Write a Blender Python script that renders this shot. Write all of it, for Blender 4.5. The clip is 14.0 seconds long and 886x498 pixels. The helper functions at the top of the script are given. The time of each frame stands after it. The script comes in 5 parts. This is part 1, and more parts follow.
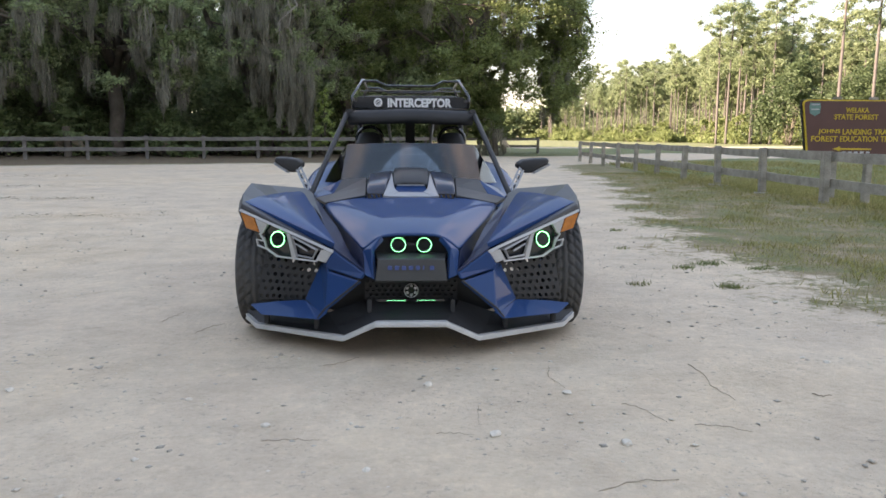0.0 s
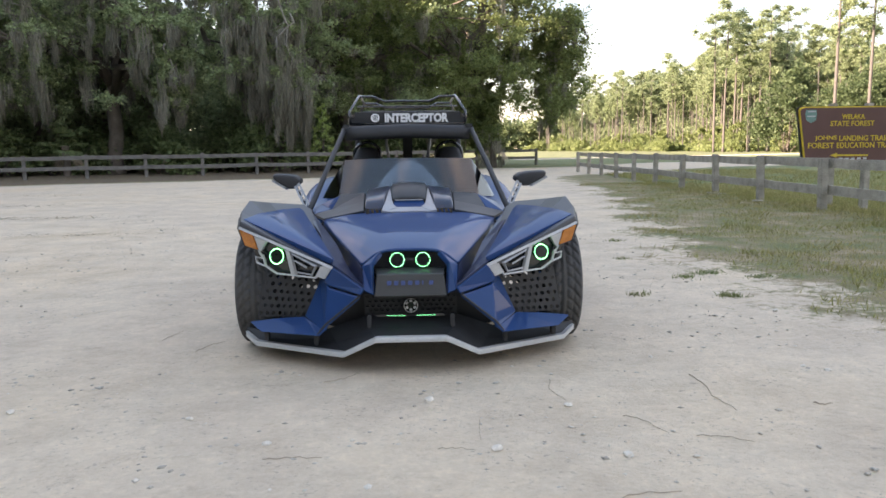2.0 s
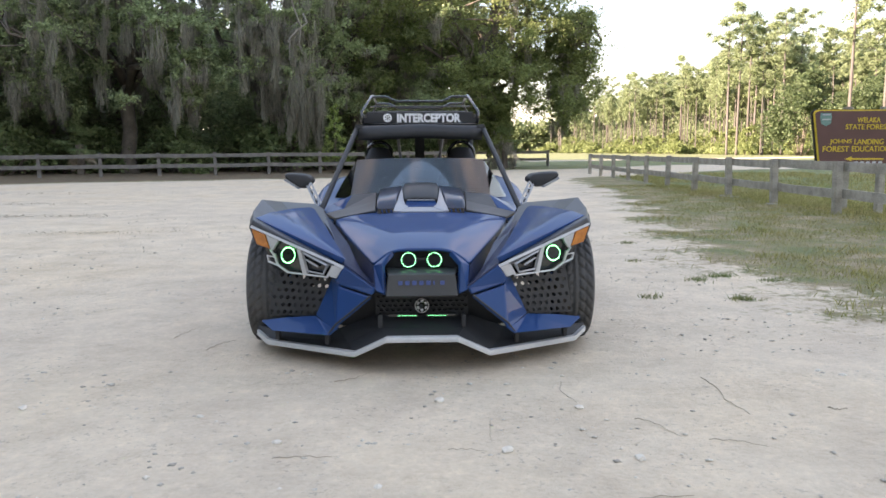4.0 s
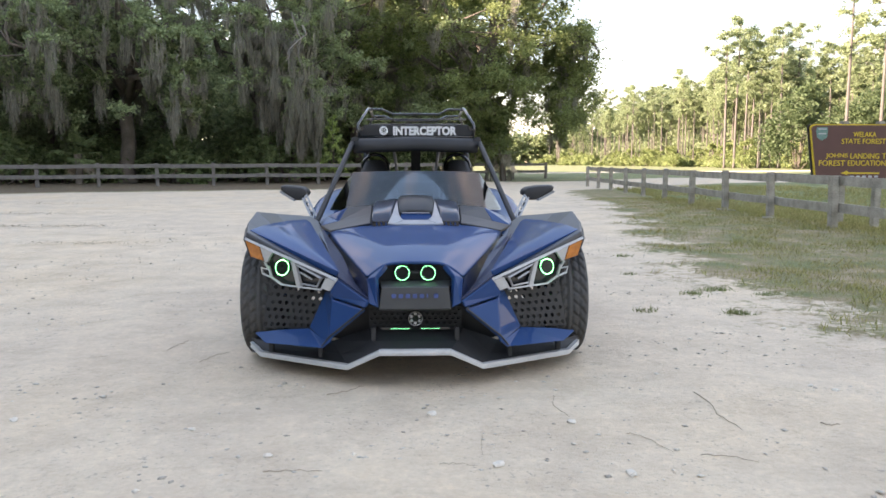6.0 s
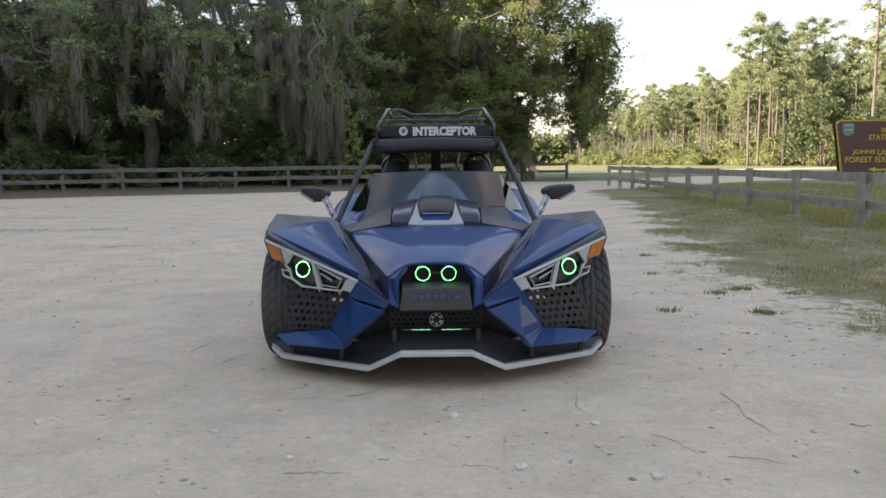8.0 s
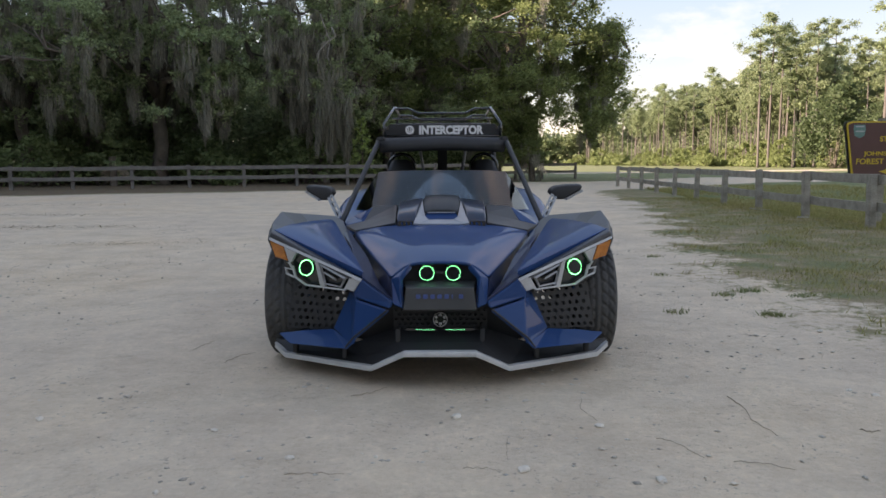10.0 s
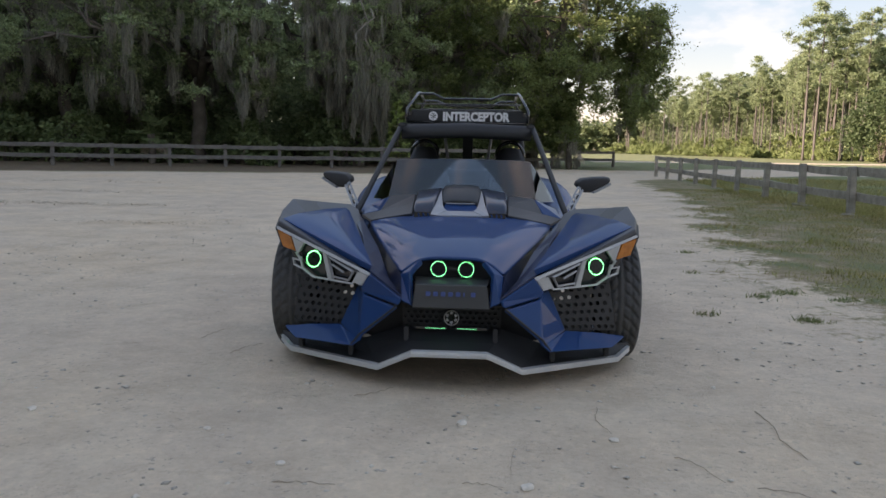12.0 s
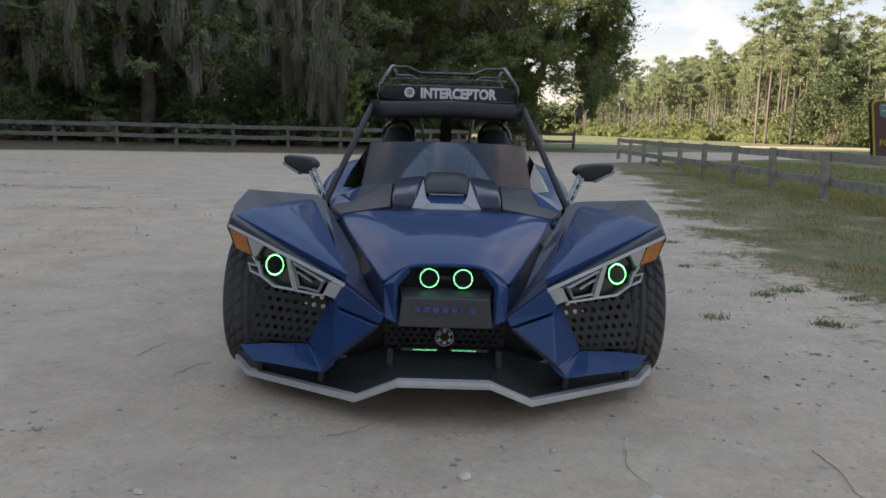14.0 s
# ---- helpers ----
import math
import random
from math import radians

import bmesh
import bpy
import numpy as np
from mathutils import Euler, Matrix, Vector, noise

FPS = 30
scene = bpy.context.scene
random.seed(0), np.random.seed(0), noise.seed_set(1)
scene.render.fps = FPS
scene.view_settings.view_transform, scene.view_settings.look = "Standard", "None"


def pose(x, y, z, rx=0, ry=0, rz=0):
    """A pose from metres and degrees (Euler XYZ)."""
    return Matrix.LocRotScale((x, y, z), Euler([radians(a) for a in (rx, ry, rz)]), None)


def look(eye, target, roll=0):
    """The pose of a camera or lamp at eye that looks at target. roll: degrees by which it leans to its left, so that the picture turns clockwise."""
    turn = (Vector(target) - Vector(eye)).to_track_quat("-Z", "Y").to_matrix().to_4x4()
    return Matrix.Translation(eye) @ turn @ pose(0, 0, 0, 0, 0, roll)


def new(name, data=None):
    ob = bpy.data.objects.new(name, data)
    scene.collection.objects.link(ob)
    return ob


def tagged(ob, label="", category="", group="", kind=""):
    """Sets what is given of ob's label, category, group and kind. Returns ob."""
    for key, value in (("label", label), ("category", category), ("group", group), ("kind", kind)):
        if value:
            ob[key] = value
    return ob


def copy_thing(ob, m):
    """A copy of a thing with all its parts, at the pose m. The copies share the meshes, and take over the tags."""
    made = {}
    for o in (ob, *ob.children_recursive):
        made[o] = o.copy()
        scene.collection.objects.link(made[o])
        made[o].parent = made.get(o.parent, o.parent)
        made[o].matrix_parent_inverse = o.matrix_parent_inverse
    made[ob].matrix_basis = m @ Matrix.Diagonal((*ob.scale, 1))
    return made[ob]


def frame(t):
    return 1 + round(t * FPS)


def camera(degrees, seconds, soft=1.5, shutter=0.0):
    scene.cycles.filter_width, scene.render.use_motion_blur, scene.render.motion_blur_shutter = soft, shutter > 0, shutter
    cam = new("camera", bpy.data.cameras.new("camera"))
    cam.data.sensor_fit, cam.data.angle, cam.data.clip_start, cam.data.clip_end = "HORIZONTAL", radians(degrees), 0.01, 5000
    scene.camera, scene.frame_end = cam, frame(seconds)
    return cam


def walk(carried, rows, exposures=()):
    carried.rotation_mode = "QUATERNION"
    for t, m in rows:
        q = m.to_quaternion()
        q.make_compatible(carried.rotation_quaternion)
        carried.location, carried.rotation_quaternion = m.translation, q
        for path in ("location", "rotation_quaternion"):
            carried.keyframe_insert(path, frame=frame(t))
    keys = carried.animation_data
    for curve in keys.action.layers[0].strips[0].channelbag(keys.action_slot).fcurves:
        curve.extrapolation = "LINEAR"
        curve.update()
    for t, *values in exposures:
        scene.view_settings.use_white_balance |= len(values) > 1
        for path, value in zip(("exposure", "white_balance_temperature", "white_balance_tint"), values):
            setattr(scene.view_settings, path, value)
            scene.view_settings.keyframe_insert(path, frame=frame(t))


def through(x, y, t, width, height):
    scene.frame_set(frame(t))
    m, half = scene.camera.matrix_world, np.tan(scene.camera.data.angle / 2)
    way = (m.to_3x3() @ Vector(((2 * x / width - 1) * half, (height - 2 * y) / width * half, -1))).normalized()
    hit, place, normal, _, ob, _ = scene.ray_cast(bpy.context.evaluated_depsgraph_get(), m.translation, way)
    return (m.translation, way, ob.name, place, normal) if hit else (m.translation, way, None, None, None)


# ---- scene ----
cam = camera(61.0, 14.0, 1.6)
PATH = [
    (0, (-0.005, -0.004, 1.093), (0.082, 1.972, 0.798), 0.3),
    (0.5, (-0.007, -0.004, 1.092), (0.068, 1.973, 0.8), 1.0),
    (1, (-0.004, -0.008, 1.09), (0.065, 1.97, 0.798), -0.5),
    (1.5, (-0.002, -0.005, 1.094), (0.08, 1.974, 0.821), -0.3),
    (2, (0.002, -0.011, 1.103), (0.089, 1.97, 0.841), -0.7),
    (4.5, (-0.003, 0.0, 1.097), (0.047, 1.982, 0.839), -0.3),
    (5, (0.004, -0.008, 1.099), (0.048, 1.975, 0.844), -0.4),
    (5.5, (0.011, -0.013, 1.106), (0.063, 1.971, 0.863), -0.5),
    (6, (0.019, -0.007, 1.108), (0.083, 1.979, 0.879), 0.0),
    (6.5, (0.011, 0.001, 1.104), (0.033, 1.986, 0.866), 0.0),
    (7, (0.018, 0.005, 1.101), (0.011, 1.991, 0.865), -0.2),
    (7.5, (0.027, 0.006, 1.109), (0.03, 1.992, 0.876), -1.1),
    (8, (0.022, 0.017, 1.102), (0.03, 2.004, 0.876), -0.6),
    (10.5, (0.057, 0.076, 1.097), (0.03, 2.063, 0.87), 0.1),
    (11, (0.102, 0.146, 1.116), (0.06, 2.134, 0.909), 1.7),
    (11.5, (0.146, 0.206, 1.118), (0.059, 2.186, 0.845), 1.1),
    (12, (0.139, 0.251, 1.123), (0.034, 2.23, 0.855), 1.1),
    (12.5, (0.071, 0.366, 1.124), (0.069, 2.357, 0.94), -0.2),
    (13, (-0.002, 0.513, 1.126), (0.046, 2.499, 0.898), 1.1),
    (13.5, (0.002, 0.729, 1.129), (-0.084, 2.71, 0.873), 0.7),
    (14, (-0.03, 0.898, 1.125), (-0.02, 2.873, 0.809), 1.6),
]
EXPOSURES = [(0, 2.52, 8000, 28), (1, 2.55, 8000, 28), (2, 2.65, 8000, 28), (4.5, 2.87, 8000, 28), (5, 2.92, 8000, 28), (6.5, 2.77, 8000, 28), (7, 2.52, 8000, 28), (7.5, 2.31, 8000, 28), (8, 2.25, 8000, 28), (10.5, 1.84, 7800, 28), (12, 1.79, 7800, 28), (14, 1.77, 7800, 28)]
walk(cam, [(t, look(eye, target, roll)) for t, eye, target, roll in PATH], EXPOSURES)


# ---- world, sun ----
SUN_ELEV, SUN_AZ = radians(19), radians(-104)   # azimuth from +y towards +x
world = bpy.data.worlds.new("world")
scene.world = world
world.use_nodes = True
wn, wl = world.node_tree.nodes, world.node_tree.links
wn.clear()
sky = wn.new("ShaderNodeTexSky")
sky.sky_type, sky.sun_disc = "NISHITA", False
sky.sun_elevation, sky.sun_rotation = SUN_ELEV, SUN_AZ
sky.dust_density, sky.air_density, sky.ozone_density = 0.05, 1.0, 2.0
wout, wbg = wn.new("ShaderNodeOutputWorld"), wn.new("ShaderNodeBackground")
wbg.inputs["Strength"].default_value = 0.15
wco = wn.new("ShaderNodeTexCoord")
wmap = wn.new("ShaderNodeMapping")
wmap.inputs["Scale"].default_value = (1.0, 1.0, 2.6)
wno = wn.new("ShaderNodeTexNoise")
wno.inputs["Scale"].default_value, wno.inputs["Detail"].default_value, wno.inputs["Roughness"].default_value = 2.6, 8, 0.58
wra = wn.new("ShaderNodeValToRGB")
wra.color_ramp.elements[0].position, wra.color_ramp.elements[1].position = 0.50, 0.74
wmx = wn.new("ShaderNodeMix")
wmx.data_type = "RGBA"
wmx.inputs["B"].default_value = (3.0, 3.0, 3.0, 1)
wl.new(wco.outputs["Generated"], wmap.inputs["Vector"])
wl.new(wmap.outputs["Vector"], wno.inputs["Vector"])
wl.new(wno.outputs["Fac"], wra.inputs["Fac"])
wl.new(wra.outputs["Color"], wmx.inputs["Factor"])
sgam, shsv = wn.new("ShaderNodeGamma"), wn.new("ShaderNodeHueSaturation")
sgam.inputs["Gamma"].default_value = 0.23
shsv.inputs["Saturation"].default_value, shsv.inputs["Value"].default_value = 2.75, 1.4
wl.new(sky.outputs["Color"], sgam.inputs["Color"])
wl.new(sgam.outputs["Color"], shsv.inputs["Color"])
wl.new(shsv.outputs["Color"], wmx.inputs["A"])
wl.new(wmx.outputs["Result"], wbg.inputs["Color"])
wl.new(wbg.outputs["Background"], wout.inputs["Surface"])

sun = new("sun", bpy.data.lights.new("sun", "SUN"))
sun.data.energy, sun.data.angle, sun.data.color = 4.4, radians(0.55), (1.0, 0.93, 0.85)
sun_way = Vector((math.sin(SUN_AZ) * math.cos(SUN_ELEV), math.cos(SUN_AZ) * math.cos(SUN_ELEV), math.sin(SUN_ELEV)))
sun.matrix_world = look(sun_way * 100, (0, 0, 0))


# ---- materials ----
def material(name, base, rough=0.6, metal=0.0, second=None, scale=8.0, fine=60.0, amount=0.35, bump=0.15, coat=0.0, island=0.0, spec=0.5):
    """A surface with broad and fine variation of colour, roughness and relief; scale and fine in features per metre."""
    m = bpy.data.materials.new(name)
    m.use_nodes = True
    n, l = m.node_tree.nodes, m.node_tree.links
    b = n["Principled BSDF"]
    b.inputs["Metallic"].default_value = metal
    b.inputs["Coat Weight"].default_value = coat
    b.inputs["Coat Roughness"].default_value = 0.03
    b.inputs["Specular IOR Level"].default_value = spec
    second = second or tuple(c * (1 - amount) for c in base)
    co = n.new("ShaderNodeTexCoord")
    broad, grain = n.new("ShaderNodeTexNoise"), n.new("ShaderNodeTexNoise")
    broad.inputs["Scale"].default_value, grain.inputs["Scale"].default_value = scale, fine
    broad.inputs["Detail"].default_value, grain.inputs["Detail"].default_value = 5, 4
    for t in (broad, grain):
        l.new(co.outputs["Object"], t.inputs["Vector"])
    mean = n.new("ShaderNodeMath")
    mean.operation = "MULTIPLY_ADD"
    mean.inputs[1].default_value = 0.45
    l.new(grain.outputs["Fac"], mean.inputs[0])
    half = n.new("ShaderNodeMath")
    half.operation = "MULTIPLY"
    half.inputs[1].default_value = 0.55
    l.new(broad.outputs["Fac"], half.inputs[0])
    l.new(half.outputs[0], mean.inputs[2])
    ramp = n.new("ShaderNodeValToRGB")
    ramp.color_ramp.elements[0].position, ramp.color_ramp.elements[1].position = 0.36, 0.64
    ramp.color_ramp.elements[0].color, ramp.color_ramp.elements[1].color = (*second, 1), (*base, 1)
    l.new(mean.outputs[0], ramp.inputs["Fac"])
    colour = ramp.outputs["Color"]
    if island:
        geo, hsv, span = n.new("ShaderNodeNewGeometry"), n.new("ShaderNodeHueSaturation"), n.new("ShaderNodeMapRange")
        span.inputs["To Min"].default_value, span.inputs["To Max"].default_value = 1 - island, 1 + island
        l.new(geo.outputs["Random Per Island"], span.inputs["Value"])
        l.new(span.outputs["Result"], hsv.inputs["Value"])
        l.new(colour, hsv.inputs["Color"])
        colour = hsv.outputs["Color"]
    l.new(colour, b.inputs["Base Color"])
    ro = n.new("ShaderNodeMapRange")
    ro.inputs["To Min"].default_value, ro.inputs["To Max"].default_value = max(rough - 0.08, 0.02), min(rough + 0.08, 1)
    l.new(grain.outputs["Fac"], ro.inputs["Value"])
    l.new(ro.outputs["Result"], b.inputs["Roughness"])
    if bump:
        bu = n.new("ShaderNodeBump")
        bu.inputs["Strength"].default_value, bu.inputs["Distance"].default_value = bump, 0.4 / fine
        l.new(mean.outputs[0], bu.inputs["Height"])
        l.new(bu.outputs["Normal"], b.inputs["Normal"])
    return m


def leafy(name, base, second, through=0.35, island=0.35, rough=0.55):
    """Foliage: a leaf surface that lets some light through."""
    m = material(name, base, rough, second=second, scale=0.5, fine=7.0, bump=0.0, island=island, spec=0.25)
    n, l = m.node_tree.nodes, m.node_tree.links
    b, out = n["Principled BSDF"], n["Material Output"]
    t, mix = n.new("ShaderNodeBsdfTranslucent"), n.new("ShaderNodeMixShader")
    mix.inputs["Fac"].default_value = through
    l.new(b.inputs["Base Color"].links[0].from_socket, t.inputs["Color"])
    l.new(b.outputs["BSDF"], mix.inputs[1])
    l.new(t.outputs["BSDF"], mix.inputs[2])
    l.new(mix.outputs["Shader"], out.inputs["Surface"])
    return m


def glowing(name, colour, strength):
    m = bpy.data.materials.new(name)
    m.use_nodes = True
    b = m.node_tree.nodes["Principled BSDF"]
    b.inputs["Base Color"].default_value = (*colour, 1)
    b.inputs["Emission Color"].default_value = (*colour, 1)
    b.inputs["Emission Strength"].default_value = strength
    return m


M_OAK = leafy("oak_leaves", (0.33, 0.405, 0.215), (0.225, 0.29, 0.145), 0.5)
# yellower copy of the oak leaves: a sunlit tone put into the colour
M_OAK_SUN = leafy("oak_leaves_sun_tone", (0.235, 0.285, 0.115), (0.16, 0.205, 0.078), 0.5)
M_OAK_DARK = leafy("wood_leaves", (0.33, 0.405, 0.23), (0.235, 0.295, 0.16), 0.5)
M_SHRUB = leafy("shrub_leaves", (0.21, 0.28, 0.125), (0.13, 0.18, 0.08), 0.48)
# shrub leaves again, brightened in colour where the shrubs stand in sun
M_SHRUB_SUN = leafy("shrub_leaves_sunlit", (0.27, 0.32, 0.135), (0.18, 0.23, 0.085), 0.45)
M_PINE = leafy("pine_needles", (0.285, 0.345, 0.19), (0.215, 0.27, 0.14), 0.5)
M_MOSS = leafy("spanish_moss", (0.33, 0.32, 0.265), (0.22, 0.215, 0.175), 0.45, 0.25, 0.9)
M_BARK = material("oak_bark", (0.16, 0.135, 0.11), 0.95, second=(0.08, 0.066, 0.053), scale=3, fine=22, bump=0.8)
M_PINE_BARK = material("pine_bark", (0.125, 0.112, 0.098), 0.95, second=(0.075, 0.067, 0.058), scale=2, fine=14, bump=0.7)
M_TIMBER_OLD = material("old_grey_timber", (0.185, 0.175, 0.16), 0.92, second=(0.10, 0.095, 0.085), scale=4, fine=40, bump=0.5)
M_TIMBER = material("weathered_timber", (0.45, 0.41, 0.345), 0.9, second=(0.23, 0.21, 0.175), scale=5, fine=45, bump=0.5)
M_BLADE = leafy("grass_blades", (0.265, 0.275, 0.085), (0.38, 0.31, 0.15), 0.45, 0.35)
M_TUFT = leafy("tuft_blades", (0.16, 0.21, 0.075), (0.24, 0.23, 0.11), 0.45, 0.3)
M_STONE = material("limerock", (0.54, 0.49, 0.42), 0.95, second=(0.42, 0.38, 0.325), scale=20, fine=120, bump=0.5, island=0.35)
M_TWIG = material("dry_twig", (0.42, 0.35, 0.26), 0.9, second=(0.30, 0.24, 0.18), scale=20, fine=200)


# ---- building blocks ----
def thing(name, label, category, group="", kind="", at=(0, 0, 0)):
    ob = new(name)
    ob.location = at
    return tagged(ob, label, category, group, kind)


def mesh_of(name, bm, mat, smooth=False):
    me = bpy.data.meshes.new(name)
    bm.normal_update()
    bm.to_mesh(me)
    bm.free()
    me.materials.append(mat)
    if smooth:
        me.shade_smooth()
    return me


def part(name, bm, mat, parent=None, label="", smooth=False, kind=""):
    ob = new(name, mesh_of(name, bm, mat, smooth))
    ob.parent = parent
    return tagged(ob, label, kind=kind)


def raw_mesh(name, verts, faces, mat, smooth=False):
    """A mesh from arrays: verts (n, 3) and faces (m, k) of one corner count."""
    verts, faces = np.asarray(verts, np.float32), np.asarray(faces, np.int32)
    me = bpy.data.meshes.new(name)
    me.vertices.add(len(verts))
    me.vertices.foreach_set("co", verts.ravel())
    k = faces.shape[1]
    me.loops.add(faces.size)
    me.loops.foreach_set("vertex_index", faces.ravel())
    me.polygons.add(len(faces))
    me.polygons.foreach_set("loop_start", np.arange(0, faces.size, k, dtype=np.int32))
    me.update(calc_edges=True)
    me.materials.append(mat)
    if smooth:
        me.shade_smooth()
    return me


def box(bm, x0, x1, y0, y1, z0, z1, bevel=0.0, turn=None):
    c = Vector(((x0 + x1) / 2, (y0 + y1) / 2, (z0 + z1) / 2))
    m = Matrix.Translation(c) @ (turn or Matrix()) @ Matrix.Diagonal((x1 - x0, y1 - y0, z1 - z0, 1))
    made = bmesh.ops.create_cube(bm, size=1, matrix=m)
    if bevel:
        edges = {e for v in made["verts"] for e in v.link_edges}
        bmesh.ops.bevel(bm, geom=list(edges), offset=bevel, segments=2, affect="EDGES")
    return bm


def tube(bm, points, radii, seg=8, caps=True):
    """A round bar along points; radii one number or one for each point."""
    pts = [Vector(p) for p in points]
    if not isinstance(radii, (list, tuple)):
        radii = [radii] * len(pts)
    rings, side = [], None
    for i, p in enumerate(pts):
        way = (pts[min(i + 1, len(pts) - 1)] - pts[max(i - 1, 0)]).normalized()
        if side is None:
            side = way.orthogonal().normalized()
        side = (side - way * side.dot(way)).normalized()
        other = way.cross(side)
        rings.append([bm.verts.new(p + (side * math.cos(a) + other * math.sin(a)) * radii[i]) for a in (2 * math.pi * k / seg for k in range(seg))])
    for a, b in zip(rings, rings[1:]):
        for k in range(seg):
            bm.faces.new((a[k], a[(k + 1) % seg], b[(k + 1) % seg], b[k]))
    if caps:
        bm.faces.new(rings[0][::-1])
        bm.faces.new(rings[-1])
    return bm


def leaves(rng, centres, spread, count, size, flat=0.6, long=1.7, twigs=11, droop=0.25):
    """Corners of count small leaf sprays round every centre, set along twigs that leave it."""
    centres = np.asarray(centres, float)
    c_n = len(centres)
    s = np.broadcast_to(np.asarray(spread, float).reshape(-1, 1), (c_n, 1))
    way = rng.normal(size=(c_n, twigs, 3))
    way /= np.linalg.norm(way, axis=2, keepdims=True) + 1e-6
    way *= (0.45 + 0.95 * rng.random((c_n, twigs, 1))) * s[:, :, None] * (0.6 + 0.8 * rng.random((c_n, 1, 3)))
    way[:, :, 2] *= flat
    n = c_n * count
    home = np.repeat(np.arange(c_n), count)
    pick = rng.integers(0, twigs, n)
    t = rng.random((n, 1)) ** 0.7
    p = centres[home] + way[home, pick] * t + rng.normal(size=(n, 3)) * s[home] * (0.07 + 0.11 * t) * np.array([1, 1, 0.8])
    p[:, 2] -= droop * (t[:, 0] ** 2) * s[home, 0] * 0.6
    a = rng.normal(size=(n, 3))
    a[:, 2] *= 0.6
    a /= np.linalg.norm(a, axis=1, keepdims=True)
    b = np.cross(a, rng.normal(size=(n, 3)))
    b /= np.linalg.norm(b, axis=1, keepdims=True)
    h = size * (0.6 + 0.8 * rng.random((n, 1)))
    quads = np.stack([p - a * h * long / 2, p + b * h / 2, p + a * h * long / 2, p - b * h / 2], 1)
    return quads.reshape(-1, 3)


def quad_mesh(name, corners, mat):
    return raw_mesh(name, corners, np.arange(len(corners)).reshape(-1, 4), mat)


def strands(rng, tops, lengths, width, mat, name):
    """Hanging tapered strands, one from each top."""
    n, k = len(tops), 6
    t = np.linspace(0, 1, k)[None, :, None]
    drift = rng.normal(size=(n, 1, 3)) * np.array([0.07, 0.07, 0.0])
    wave = np.sin(t * 9 + rng.random((n, 1, 1)) * 6.28) * rng.normal(size=(n, 1, 3)) * np.array([0.10, 0.10, 0])
    line = tops[:, None, :] + drift * t * lengths[:, None, None] + wave * lengths[:, None, None] * 0.35
    line[:, :, 2] -= (t[:, :, 0] * lengths[:, None])
    ang = rng.random(n) * math.pi
    side = np.stack([np.cos(ang), np.sin(ang), 0 * ang], 1)[:, None, :]
    w = width * np.sin(np.clip(t * 2.6 + 0.35, 0, 3.0)) * (0.6 + 0.8 * rng.random((n, 1, 1)))
    verts = np.stack([line - side * w, line + side * w], 2).reshape(-1, 3)
    base = (np.arange(n) * 2 * k)[:, None] + (np.arange(k - 1) * 2)[None, :]
    faces = np.stack([base, base + 1, base + 3, base + 2], -1).reshape(-1, 4)
    return raw_mesh(name, verts, faces, mat)


def beards(rng, hang, count, longest, per=70):
    """Moss beards: tops and lengths of strands that hang longest in the middle of each beard."""
    hang = np.asarray(hang)
    tops, lens = [], []
    for k in range(count):
        c = hang[rng.integers(len(hang))] + rng.normal(size=3) * np.array([0.3, 0.3, 0.15])
        length = 0.5 + longest * rng.random() ** 1.5
        wide = 0.09 + 0.13 * rng.random()
        off = rng.normal(size=(per, 3)) * np.array([wide, wide, 0.05])
        far = np.linalg.norm(off[:, :2], axis=1) / wide
        start = rng.random(per) * 0.55
        off[:, 2] -= start * length
        off[:, :2] *= (1 - 0.55 * start)[:, None]
        tops.append(c + off)
        lens.append(length * (1 - start) * np.clip(1.05 - 0.30 * far, 0.15, 1) * (0.55 + 0.45 * rng.random(per)))
    return np.concatenate(tops), np.concatenate(lens)


# ---- ground ----
def smooth_step(a, b, v):
    t = min(max((v - a) / (b - a), 0.0), 1.0)
    return t * t * (3 - 2 * t)


def ground_z(x, y):
    rise = 0.0012 * min(max(y - 10.0, 0.0), 60.0) * smooth_step(-17, -5, x)
    swale = 0.26 * smooth_step(7.1, 8.7, x) * (1 - smooth_step(12, 20, x)) * (1 - smooth_step(20, 34, y)) * smooth_step(2, 8, y)
    return rise - swale


def grass_edge(y):
    """Where the sand of the lot ends and the verge begins."""
    for (y0, x0), (y1, x1) in zip(EDGE, EDGE[1:]):
        if y <= y1:
            return x0 + (x1 - x0) * (y - y0) / (y1 - y0)
    return EDGE[-1][1]


EDGE = [(-60, 12), (0, 3.4), (3.2, 2.6), (4.2, 2.4), (5.7, 2.25), (6.5, 2.0), (8.8, 2.15), (10.9, 2.8), (18, 3.9), (27, 5.1), (31, 7.2), (33, 10)]


def road_near(x):
    """The near edge of the sand road that leaves the lot."""
    return 30 + 10 * smooth_step(6, 19, x) + 0.05 * max(x - 19, 0)


def turf(x, y):
    """Positive on grass, negative on bare sand, in metres from the edge."""
    n = noise.noise(Vector((x * 0.9, y * 0.9, 3.1))) * 0.9 + noise.noise(Vector((x * 2.9, y * 2.9, 7.7))) * 0.55
    if y < 33:
        d = (x - grass_edge(y) - 0.45) * 0.8
        d = min(d, 0.9) + 0.6 * smooth_step(4.5, 6.5, x)
        if x > 6.0 and y > 26:
            d = min(d, (road_near(x) - y) * 0.7)
    else:
        d = max((road_near(x) - y) * 0.7, (y - road_near(x) - 11.5) * 0.6) if x > 3 else max(y - 52, (y - 40) * 0.6)
        if 64 < y - 0.5 * x < 72 and x > 10:
            d = -1.0
